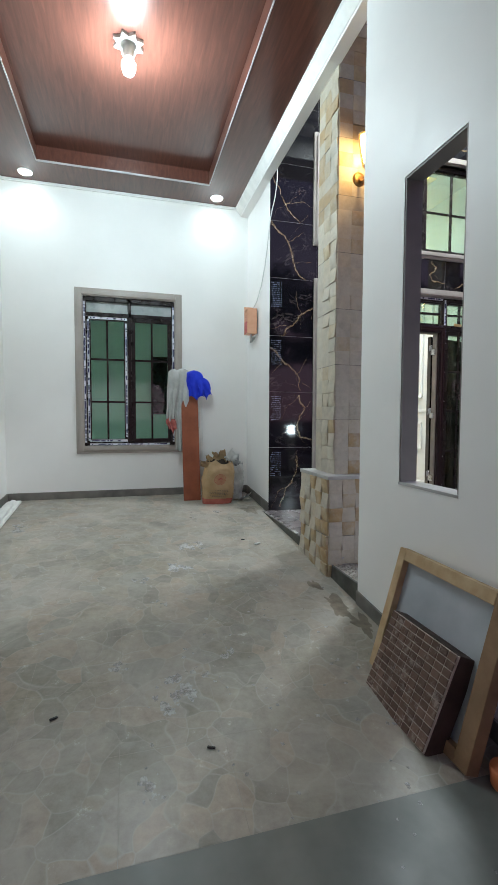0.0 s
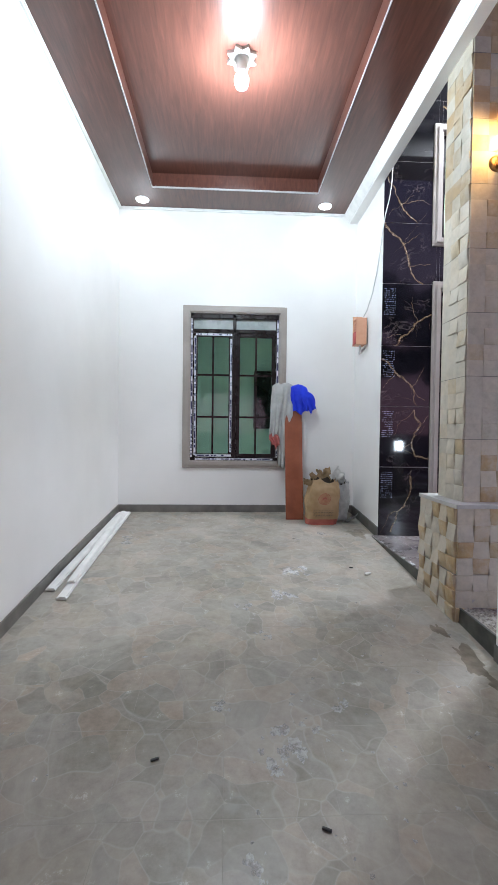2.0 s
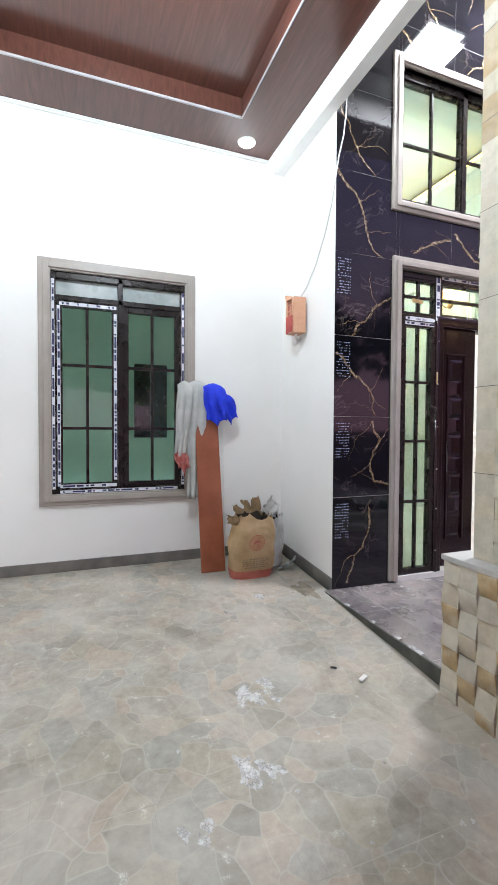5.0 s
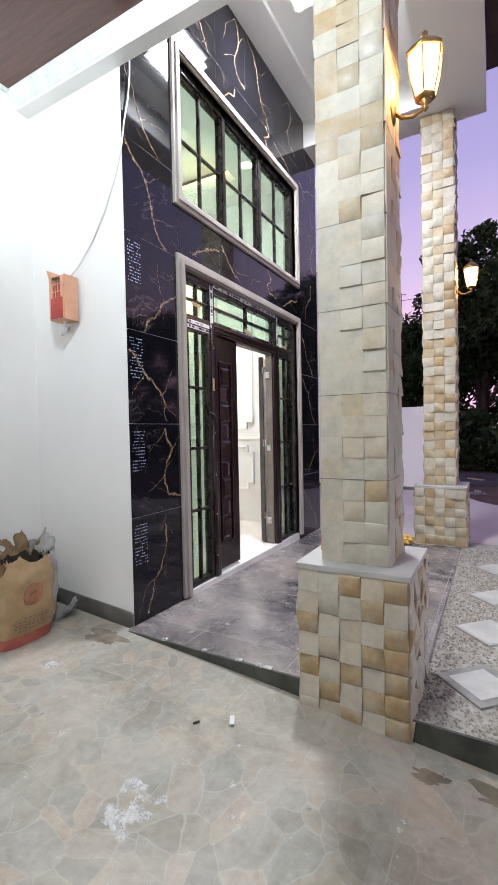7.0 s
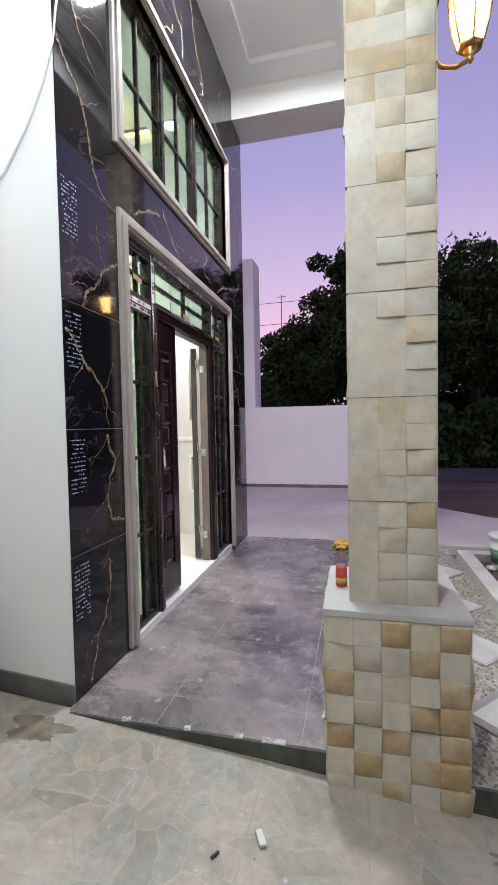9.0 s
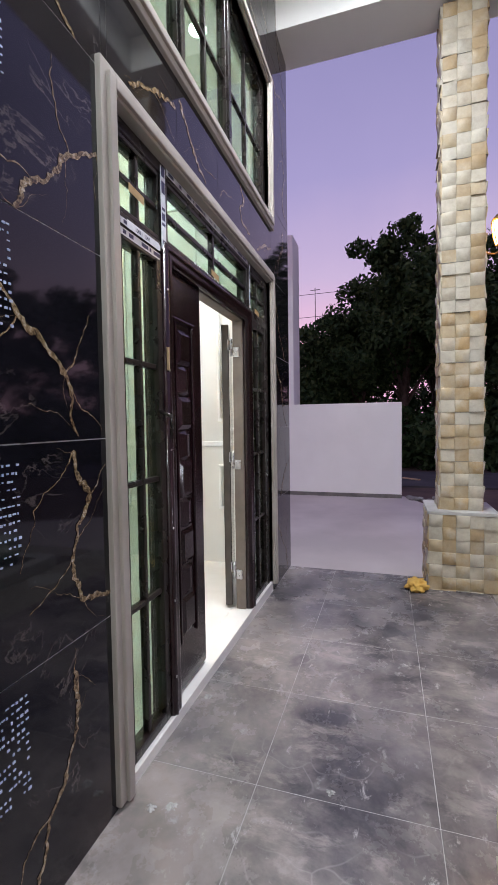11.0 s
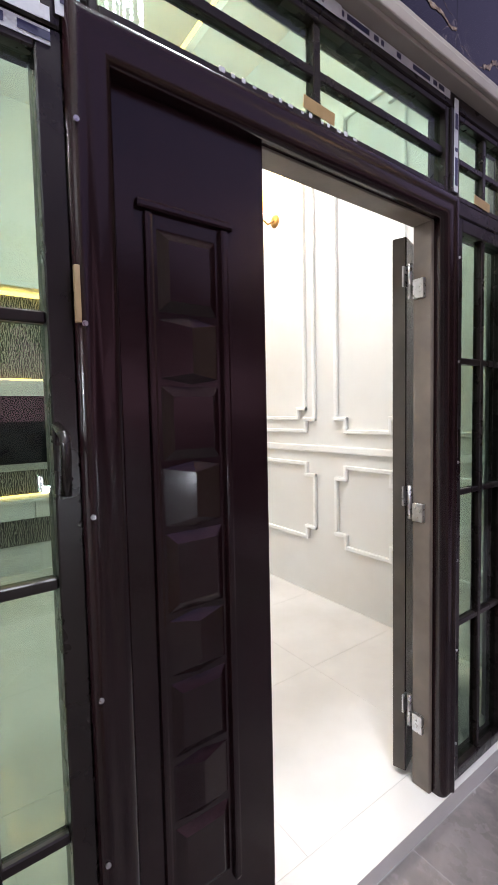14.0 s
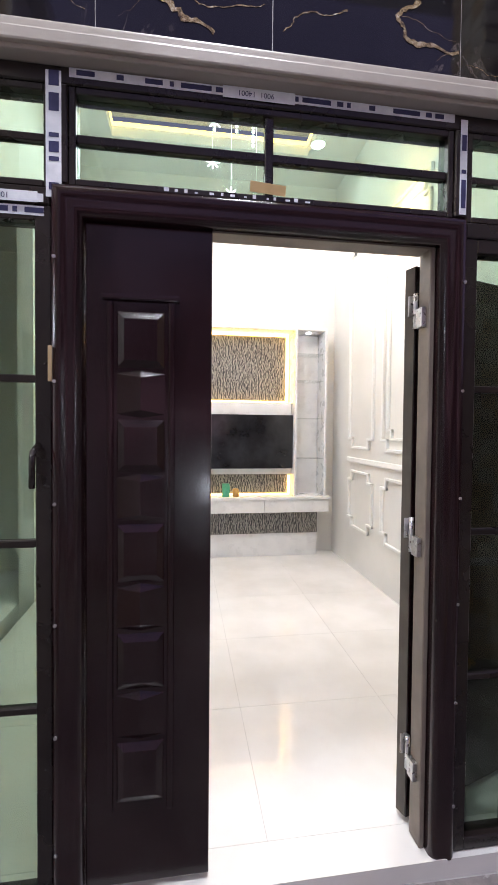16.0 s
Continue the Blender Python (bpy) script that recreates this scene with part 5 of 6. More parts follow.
# sacks
def paper(at, up, across, size, seed, width=0.8):
    """A torn, curled sheet of paper standing on a point."""
    up, across = Vector(up).normalized(), Vector(across).normalized()
    out = up.cross(across)
    n = 9
    bm = bmesh.new()
    grid = []
    for j in range(n):
        v = j / (n - 1)
        row = []
        for i in range(n):
            u = i / (n - 1) - 0.5
            ragged = 1 + 0.3 * noise.noise((u * 5 + seed, seed * 2.1, 0.3)) * v
            curl = 0.5 * v * v + 0.34 * noise.noise((u * 3.2, v * 3.2 + seed, seed)) + 0.12 * noise.noise((u * 9, v * 9, seed * 3.0))
            row.append(bm.verts.new(Vector(at) + up * size * v * ragged + across * size * width * u * (1 - 0.12 * v + 0.2 * noise.noise((v * 6, seed, 1.0))) + out * size * curl))
        grid.append(row)
    for j in range(n - 1):
        for i in range(n - 1):
            bm.faces.new((grid[j][i], grid[j][i + 1], grid[j + 1][i + 1], grid[j + 1][i])).smooth = True
    bmesh.ops.solidify(bm, geom=bm.faces[:], thickness=0.003)
    return bm


def sack(name, x, y, w, d, h, lean_by, mat, label, seed):
    """An open, crumpled sack; returns the thing and a function giving points of its skin."""
    t = thing(name, (x, y, ramp_z(y)), label, "sack")
    z0 = ramp_z(y - d / 2) + 0.002

    def skin(a, hh, grow=0.0):
        v = hh / h
        sx = w / 2 * (1.02 + 0.07 * math.sin(v * 3.0) - 0.14 * max(v - 0.6, 0) * 2) + grow
        sy = d / 2 * (1.0 + 0.16 * math.sin(v * 3.1) - 0.4 * max(v - 0.7, 0) * 3) + grow
        ca, sa = math.cos(a), math.sin(a)
        e = 0.6
        px, py = sx * math.copysign(abs(ca) ** e, ca), sy * math.copysign(abs(sa) ** e, sa)
        wob = 1 + 0.10 * noise.noise((ca * 1.8 + seed, sa * 1.8, v * 3.2)) + 0.05 * noise.noise((ca * 4, sa * 4 + seed, v * 7))
        crease = 0.010 * abs(noise.noise((ca * 2.2 + v * 3.0, v * 5.0 + sa, seed * 1.3))) + 0.006 * noise.noise((ca * 9, sa * 9, v * 12 + seed))
        rim = max(v - 0.8, 0) * 5
        drop = rim * (0.012 * sa + 0.05 * noise.noise((ca * 3.5, sa * 3.5, seed * 1.7)) + 0.03 * noise.noise((ca * 11, sa * 11, seed)))
        return Vector((x + px * wob - crease * ca + lean_by * v, y + py * wob - crease * sa, z0 + hh + drop))

    def shell(ha, hb, grow=0.0, close=False):
        bm = bmesh.new()
        n, m = 56, max(int((hb - ha) / 0.012), 2)
        rings = [[bm.verts.new(skin(2 * math.pi * k / n, ha + (hb - ha) * j / m, grow)) for k in range(n)] for j in range(m + 1)]
        for a, b in zip(rings, rings[1:]):
            for k in range(n):
                bm.faces.new((a[k], a[(k + 1) % n], b[(k + 1) % n], b[k])).smooth = True
        if ha == 0:
            bm.faces.new(rings[0][::-1])
        if close:
            bm.faces.new(rings[-1])
        return bm
    part("sack_body", shell(0, h), mat, t, "crumpled open body")
    part("inner_layer", shell(h * 0.80, h * 0.955, -0.010), SOIL, t, "dark torn inner paper")
    part("sack_filling", shell(h * 0.78, h * 0.82, -0.014, True), KERB, t, "grey cement powder")
    return t, skin, shell


def skin_patch(skin, x, w, lift, points):
    """Lays rings of (u, height) on the front of a sack as one sheet."""
    bm = bmesh.new()
    rings = []
    for ring in points:
        row = []
        for u, hh in ring:
            ca = math.copysign(min(abs(u) / (w / 2), 1) ** (1 / 0.6), u)
            row.append(bm.verts.new(skin(-math.acos(ca), hh, lift)))
        rings.append(row)
    for a, b in zip(rings, rings[1:]):
        for k in range(len(a) - 1):
            bm.faces.new((a[k], a[k + 1], b[k + 1], b[k])).smooth = True
    return bm


s1, skin1, shell1 = sack("cement_sack", 1.005, 5.06, 0.34, 0.20, 0.50, 0.035, KRAFT, "open kraft paper cement sack with a red base", 3)
part("printed_band", shell1(0.002, 0.062, 0.003), SACK_RED, s1, "faded red band")
disc = [[(r * math.cos(a), 0.285 + r * math.sin(a)) for a in [2 * math.pi * k / 24 for k in range(25)]] for r in (0.0575, 0.062)]
part("round_print", skin_patch(skin1, 1.005, 0.34, 0.003, disc), SACK_RED, s1, "faded red printed ring")
disc = [[(r * math.cos(a), 0.285 + r * math.sin(a)) for a in [2 * math.pi * k / 24 for k in range(25)]] for r in (0.002, 0.02, 0.04, 0.054)]
part("round_print", skin_patch(skin1, 1.005, 0.34, 0.0025, disc), SACK_FADED, s1, "faded red round print")
part("emblem", skin_patch(skin1, 1.005, 0.34, 0.004, [[(-0.022, 0.275 + q), (-0.007, 0.285 + q), (0.007, 0.29 + q), (0.022, 0.275 + q)] for q in (0.0, 0.016)]), SACK_RED, s1, "red printed emblem")
for k, (wd, hh) in enumerate(((0.10, 0.155), (0.11, 0.138), (0.095, 0.121), (0.105, 0.106), (0.08, 0.088))):
    us = [-wd + 2 * wd * i / 16 for i in range(17)]
    for i in range(0, 16, 2):
        part("printed_mark", skin_patch(skin1, 1.005, 0.34, 0.003, [[(us[i], hh + q), (us[i + 1] + 0.003, hh + q)] for q in (0.0, 0.006)]), DAMP, s1, "dark illegible printed mark")
zt = ramp_z(5.06)
for at, up, ac, sz, sd in (((0.95, 5.12, zt + 0.47), (-0.3, 0.2, 1), (1, 0.2, 0), 0.09, 1), ((1.08, 5.13, zt + 0.49), (0.1, 0.1, 1), (1, -0.1, 0.2), 0.12, 2), ((0.90, 5.02, zt + 0.44), (-1, -0.3, 0.25), (0.2, 0, 1), 0.09, 3),
                           ((1.02, 5.14, zt + 0.5), (-0.1, 0.3, 1), (1, 0.1, 0.1), 0.09, 4), ((1.15, 5.06, zt + 0.47), (0.6, 0, 1), (0.2, 1, 0), 0.07, 5)):
    part("torn_flap", paper(at, up, ac, sz, sd), KRAFT, s1, "torn paper flap")
part("torn_flap", paper((1.13, 5.04, zt + 0.49), (0.6, -0.2, 0.5), (0.6, 0.2, -0.5), 0.12, 7, 1.1), GYPSUM, s1, "torn white inner flap")
s2, skin2, shell2 = sack("grey_sack", 1.20, 5.22, 0.27, 0.17, 0.43, 0.03, SACK_GREY, "crumpled grey plastic sack behind the cement sack", 11)
part("torn_flap", paper((1.24, 5.22, ramp_z(5.22) + 0.40), (0.2, -0.3, 1), (1, 0, 0.1), 0.11, 9, 1.2), SACK_GREY, s2, "crumpled plastic edge")
part("fallen_flap", paper((1.30, 5.12, ramp_z(5.1) + 0.008), (0.7, -0.6, 0.12), (0.6, 0.7, 0), 0.13, 12, 1.1), SACK_GREY, s2, "plastic edge lying on the floor")

# gypsum strips along the wall
for k, (dx, y0, y1, h, hw) in enumerate(((0.045, 3.35, 5.40, 0.0, 0.036), (0.125, 3.22, 5.42, 0.0, 0.034), (0.085, 3.42, 5.36, 0.0245, 0.030))):
    x = XL + 0.014 + dx
    bm = joined(soft(x - hw, x + hw, y0, y1, h + 0.004, h + 0.018, r=0.004, seg=2), soft(x - hw * 0.55, x + hw * 0.75, y0, y1, h + 0.017, h + 0.026, r=0.004, seg=2))
    settle(bm)
    for v in bm.verts:
        v.co.x += (5.4 - v.co.y) * 0.02 * min(k, 2)
    solid("gypsum_strip", bm, GYPSUM, "long white gypsum moulding strip lying beside the wall", "moulding strip", "loose strips")

# boxed wall light and its cable
t = thing("wrapped_wall_light", (XR, 5.10, 2.42), "wall lamp still wrapped in torn salmon cardboard", "wall light")
for nm, q in (("carton_front", (XR - 0.135, XR - 0.130, 5.03, 5.06, 2.42, 2.70)), ("carton_front", (XR - 0.135, XR - 0.130, 5.145, 5.17, 2.42, 2.70)), ("carton_side", (XR - 0.130, XR - 0.02, 5.025, 5.031, 2.42, 2.71)),
              ("carton_side", (XR - 0.130, XR - 0.02, 5.169, 5.175, 2.55, 2.71)), ("carton_bottom", (XR - 0.130, XR - 0.02, 5.031, 5.169, 2.42, 2.426)), ("carton_top", (XR - 0.130, XR - 0.02, 5.031, 5.169, 2.70, 2.706))):
    part(nm, soft(*q, r=0.001, seg=1), CARD, t, "torn salmon cardboard")
part("carton_flap", moved(soft(-0.06, 0.06, -0.003, 0.003, 0, 0.06, r=0.001, seg=1), Matrix.Translation((XR - 0.072, 5.172, 2.70)) @ Matrix.Rotation(radians(-20), 4, "X")), CARD, t, "torn salmon cardboard flap")
part("carton_inside", boxes(XR - 0.129, XR - 0.125, 5.032, 5.168, 2.43, 2.66), RED, t, "red printed flap")
part("carton_lattice", boxes(*sum([[XR - 0.135, XR - 0.1305, 5.061, 5.144, z, z + 0.006] for z in (2.45, 2.50, 2.55, 2.60, 2.65)], []), *sum([[XR - 0.1355, XR - 0.131, y, y + 0.005, 2.43, 2.68] for y in (5.08, 5.105, 5.13)], [])), CARD, t, "salmon printed lattice")
part("red_flap", boxes(XR - 0.1395, XR - 0.1365, 5.035, 5.15, 2.425, 2.56), RED, t, "torn red flap")
part("lamp_body", turned(((0.02, 0), (0.045, 0.02), (0.05, 0.2), (0.03, 0.22)), (XR - 0.072, 5.10, 2.44), 14), LAMINATE, t)
part("lamp_foot", tube(((XR - 0.005, 5.15, 2.40), (XR - 0.04, 5.15, 2.36), (XR - 0.07, 5.13, 2.335), (XR - 0.072, 5.10, 2.36), (XR - 0.072, 5.10, 2.44)), 0.012), LAMINATE, t, "white curved arm")
solid("loose_cable", tube(((XR - 0.06, 5.06, 2.705), (XR - 0.03, 5.0, 2.78), (XR - 0.012, 4.88, 2.93), (XR - 0.011, 4.76, 3.10), (XR - 0.012, 4.66, 3.29), (XR - 0.012, 4.60, 3.46), (XR + 0.012, 4.598, 3.62), (XR + 0.05, 4.597, 3.78), (XR + 0.07, 4.597, 3.94), (XR + 0.075, 4.597, 4.10)), 0.0055, 6), CABLE, "pale loose cable running down the white wall", "cable")

# brick panel and timber framed board leaning on the garden wall
lx = 1.408


def lean_x(bm, x_foot, y, x_head, h, z):
    """Stands a bmesh that is upright over x = 0 with its foot at x_foot and its head at x_head."""
    a = math.asin(min((x_head - x_foot) / h, 1))
    return moved(bm, Matrix.Translation((x_foot, y, z)) @ Matrix.Rotation(a, 4, "Y"))


t = thing("framed_board", (1.24, 1.62, ramp_z(1.62)), "grey board in a raw timber frame leaning on the white wall", "board")
FX, HX, BH, BZ = 1.20, 1.385, 0.66, ramp_z(1.27) + 0.005
part("board", lean_x(soft(0.0, 0.012, 1.31, 1.94, 0.04, BH - 0.02, r=0.001, seg=1), FX, 0, HX, BH, BZ), GREY_BOARD, t, "grey cement board")
for a, b, c, d, mt in ((1.27, 1.34, 0, BH, TIMBER_DARK), (1.91, 1.96, 0, BH, TIMBER), (1.341, 1.909, BH - 0.055, BH, TIMBER), (1.341, 1.909, 0.0, 0.05, TIMBER_DARK)):
    part("frame_rail", lean_x(soft(-0.035, 0.022, a, b, c, d, r=0.003), FX, 0, HX, BH, BZ), mt, t, "raw timber rail")
t = thing("brick_panel", (1.08, 1.60, ramp_z(1.6)), "brown brick tile panel in worn mortar leaning on the framed board", "brick panel")
PX, PH, PZ0 = 1.085, 0.40, ramp_z(1.38) + 0.006
QX = PX + 0.155
part("panel_back", lean_x(soft(0.0, 0.085, 1.39, 1.83, 0, PH, r=0.004), PX, 0, QX, PH, PZ0), mottled("dark_panel_wood", (0.035, 0.02, 0.015), (0.07, 0.04, 0.03), 8, 0.7), t, "dark wooden box")
part("mortar_bed", lean_x(soft(-0.010, -0.0002, 1.392, 1.828, 0.004, PH - 0.004, r=0.002, seg=1), PX, 0, QX, PH, PZ0), MORTAR, t, "worn pale mortar")
bd = data_of("brick", soft(-0.0035, 0.004, -0.0212, 0.0212, -0.0138, 0.0138, r=0.001, seg=1), BRICK)
la = math.asin((QX - PX) / PH)
mats = []
for r in range(12):
    for c in range(9):
        yy = 1.418 + c * 0.0482
        if yy < 1.83:
            zz = 0.022 + r * 0.0325
            mats.append((bd, Matrix.Translation((PX, 0, PZ0)) @ Matrix.Rotation(la, 4, "Y") @ Matrix.Translation((-0.010, yy, zz))))
pieces("brick", None, t, mats)
solid("orange_scoop", moved(turned(((0.03, 0), (0.06, 0.01), (0.065, 0.07), (0.06, 0.075)), (0, 0, 0), 18), Matrix.Translation((1.29, 1.2, ramp_z(1.2) + 0.003))), ORANGE, "small orange plastic pot on the floor", "pot")


# plaster splashes and chips on the floor
def blot(x, y, r, seed, z=None, h=0.0035, stretch=1.0):
    g = random.Random(seed)
    bm = bmesh.new()
    n = 44
    zc = (lambda yy: ramp_z(yy)) if z is None else (lambda yy: z)
    mid = bm.verts.new((x, y, zc(y) + h))
    edge = []
    for k in range(n):
        a = 2 * math.pi * k / n
        rr = r * max(0.2, 0.8 + 0.75 * noise.noise((math.cos(a) * 0.9 + seed * 1.37, math.sin(a) * 0.9, seed * 0.37)) + 0.4 * noise.noise((math.cos(a) * 2.4 + seed, math.sin(a) * 2.4, seed * 0.7)) + 0.25 * noise.noise((math.cos(a) * 6 + seed, math.sin(a) * 6, seed * 0.9)))
        px, py = x + rr * math.cos(a), y + rr * math.sin(a) * stretch
        edge.append(bm.verts.new((px, py, zc(py) + 0.0006)))
    for k in range(n):
        bm.faces.new((mid, edge[k], edge[(k + 1) % n]))
    return bm


SPOTS = ((0.17, 1.935, 0.10), (0.51, 2.19, 0.06), (0.54, 3.68, 0.10), (0.10, 3.11, 0.05), (0.07, 1.49, 0.06), (0.66, 1.25, 0.10), (0.77, 1.08, 0.07), (0.31, 2.13, 0.07), (-0.05, 2.21, 0.05), (0.40, 3.28, 0.07), (0.19, 2.75, 0.06), (-0.95, 4.51, 0.12), (0.36, 3.27, 0.08), (0.65, 4.46, 0.08), (0.94, 4.63, 0.07), (1.25, 4.73, 0.05))
for k, (x, y, r) in enumerate(SPOTS):
    for j in range(9):
        solid("plaster_splash", blot(x + random.gauss(0, r) * 0.5, y + random.gauss(0, r) * 0.6, r * random.choice((0.06, 0.1, 0.16, 0.26, 0.42)), k * 7 + j, h=0.0012, stretch=random.uniform(0.8, 1.7)), SPLASH, "dried white plaster splash on the flagstone floor", "plaster splash", "floor splashes")
bms = []
for k in range(130):
    x, y = (random.gauss(0.85, 0.35), random.gauss(1.9, 0.7)) if k < 80 else (random.uniform(-1.2, 1.3), random.uniform(0.8, 5.2))
    if XL + 0.05 < x < 1.3:
        bms.append(blot(x, y, random.uniform(0.004, 0.013), 400 + k, h=0.004))
solid("plaster_chips", joined(*bms), SPLASH, "scattered small white plaster chips on the floor", "plaster chips", kind="stuff")
for k, (x, y, r, st_) in enumerate(((1.28, 2.52, 0.065, 2.4), (1.33, 2.27, 0.065, 2.2), (1.25, 2.80, 0.04, 2.2), (1.30, 4.66, 0.09, 1.6), (1.35, 2.0, 0.045, 2.0))):
    solid("mud_patch", blot(x, y, r, 70 + k, h=0.0022, stretch=st_), DAMP, "damp brown mud patch at the edge of the floor", "mud patch", "mud patches")
for k, (y, w) in enumerate(((3.64, 0.05), (3.79, 0.02), (4.02, 0.015), (4.31, 0.02))):
    solid("mortar_chip", moved(soft(-0.014, 0.014, -w, w, 0, 0.010, r=0.003, seg=1), Matrix.Translation((XR - 0.062, y, 0.4155)) @ Matrix.Rotation(0.1 * k, 4, "Z")), SPLASH, "white mortar chip on the porch edge", "debris", "porch edge chips")
solid("paper_scrap", moved(soft(-0.03, 0.03, -0.012, 0.012, 0, 0.012, r=0.004), Matrix.Translation((1.075, 3.62, ramp_z(3.62) + 0.002)) @ Matrix.Rotation(0.5, 4, "Z")), CABLE, "small crumpled white scrap on the floor", "scrap")
for x, y in ((-0.305, 1.913), (0.30, 1.62), (0.98, 3.75)):
    solid("dark_crumb", moved(soft(-0.016, 0.016, -0.005, 0.005, 0, 0.008, r=0.002, seg=1), Matrix.Translation((x, y, ramp_z(y) + 0.001)) @ Matrix.Rotation(x * 9, 4, "Z")), DARK_WIRE, "small dark bit of debris on the floor", "debris", "dark debris")

# ---- things on the porch ----
t = thing("drink_can", (1.65, 3.368, 1.012), "red and gold drink can on the pillar cap", "can")
part("can_body", turned(((0.021, 0), (0.025, 0.005), (0.025, 0.083), (0.021, 0.092)), (1.65, 3.368, 1.0125), 22), RED, t)
part("can_band", turned(((0.0254, 0), (0.0254, 0.024)), (1.65, 3.368, 1.028), 22), YELLOW, t, "gold band")
part("can_lid", turned(((0.020, 0), (0.019, 0.003)), (1.65, 3.368, 1.1046), 22), STEEL, t, "silver lid")
bm = bmesh.new()
bmesh.ops.create_icosphere(bm, subdivisions=4, radius=1)
for v in bm.verts:
    q = v.co * (1 + 0.45 * noise.noise(v.co * 2.1) + 0.2 * noise.noise(v.co * 5.3))
    v.co = Vector((4.58 + q.x * 0.09, 3.47 + q.y * 0.08, porch_z(4.6) + 0.002 + max(q.z + 0.75, 0) * 0.05))
for f in bm.faces:
    f.smooth = True
solid("yellow_rag", bm, YELLOW, "crumpled yellow rag beside the pillar foot", "rag")
for k, (x, y) in enumerate(((2.72, 4.56), (2.05, 4.50), (2.08, 4.43), (1.8, 4.1), (2.3, 3.9))):
    solid("mortar_crumb", blot(x, y, 0.02, 150 + k, z=porch_z(x) + 0.001, h=0.010), SPLASH, "small pale mortar crumb on the porch tiles", "debris", "porch crumbs")

# ---- garden strip ----
GZ = 0.36
garden = st("ground_garden", PEBBLE_BED, "washed pebble bed beside the pillars", 1.435, 4.9, 2.36, 2.9, -0.3, GZ)
st("trim_garden_edge", EDGE, "dark grey edge of the pebble bed", 1.42, 1.435, 2.51, 2.9, 0.1, GZ + 0.004)
pr = random.Random(9)
verts, faces = [], []
for k in range(5200):
    x, y = pr.uniform(1.45, 4.6), pr.uniform(2.37, 2.89)
    r = pr.uniform(0.006, 0.012)
    a = pr.uniform(0, 3.14)
    n0 = len(verts)
    for j in range(5):
        verts.append((x + r * math.cos(a + j * 1.2566) * pr.uniform(0.8, 1.3), y + r * math.sin(a + j * 1.2566), GZ))
    verts.append((x, y, GZ + r * 0.75))
    faces += [(n0 + j, n0 + (j + 1) % 5, n0 + 5) for j in range(5)]
d = bpy.data.meshes.new("pebbles")
d.from_pydata(verts, [], faces)


def pebble_mat():
    m = Mat("pebble", 0.6)
    return m.base(m.ramp(m.random(True), (0.0, (0.14, 0.125, 0.10)), (0.5, (0.25, 0.225, 0.185)), (1.0, (0.38, 0.35, 0.30)))).m


d.materials.append(pebble_mat())
tagged(new("pebbles", d), "loose washed pebbles in brown and grey", "pebbles", kind="stuff")
for k, x in enumerate((1.86, 2.52, 3.17, 3.93)):
    y = 2.635 - 0.025 * k
    t = thing("stepping_stone", (x, y, GZ), "diamond-set pale stepping stone with a grey rim", "stepping stone", "stepping stones")
    q = (0.215, 0.2, 0.175, 0.195)[k]
    part("rim", prism(((x - q, y), (x, y - q), (x + q, y), (x, y + q)), GZ - 0.01, GZ + 0.012), STONE_RIM if k == 0 else STONE, t, "grey stone")
    q -= 0.06 if k == 0 else 0.015
    part("face", prism(((x - q, y), (x, y - q), (x + q, y), (x, y + q)), GZ + 0.0125, GZ + 0.015), STONE, t, "pale worn face")
st("kerb", KERB, "cement planter kerb beside the stepping stones", 1.52, 4.30, 2.24, 2.36, 0.0, 0.47, 4.18, 4.30, 0.6, 2.24, 0.0, 0.47, 1.52, 4.18, 0.6, 0.72, 0.0, 0.47)
st("ground_planter", SOIL, "dark planter soil", 1.52, 4.18, 0.72, 2.24, 0.0, 0.40)
for k in range(14):
    bm = bmesh.new()
    bmesh.ops.create_icosphere(bm, subdivisions=2, radius=1)
    x, y, r = pr.uniform(2.6, 4.1), pr.uniform(1.7, 2.18), pr.uniform(0.025, 0.06)
    for v in bm.verts:
        q = v.co * (1 + 0.4 * noise.noise(v.co * 2 + Vector((k, 0, 0))))
        v.co = Vector((x + q.x * r, y + q.y * r, 0.40 + r * 0.5 + q.z * r * 0.6))
    solid("rubble_stone", bm, STONE if k % 2 else STONE_RIM, "rough piece of pale rubble on the soil", "rubble", "planter rubble")


def pail(x, y, z, r, h, body, label, name):
    t = thing(name, (x, y, z), label, "bucket")
    part("pail_body", turned(((r * 0.82, 0), (r * 0.84, 0.005), (r, h)), (x, y, z), 26), body, t)
    part("rim", turned(((r + 0.002, 0), (r + 0.012, 0.006), (r + 0.012, 0.03), (r + 0.004, 0.036)), (x, y, z + h - 0.03), 26), PAIL, t, "pale rolled rim")
    part("handle", tube([(x + (r + 0.01) * math.cos(a), y - 0.02 - 0.03 * math.sin(a), z + h - 0.03 - 0.10 * math.sin(a)) for a in [math.pi * k / 10 for k in range(11)]], 0.003, 5), STEEL, t, "wire handle")
    return t


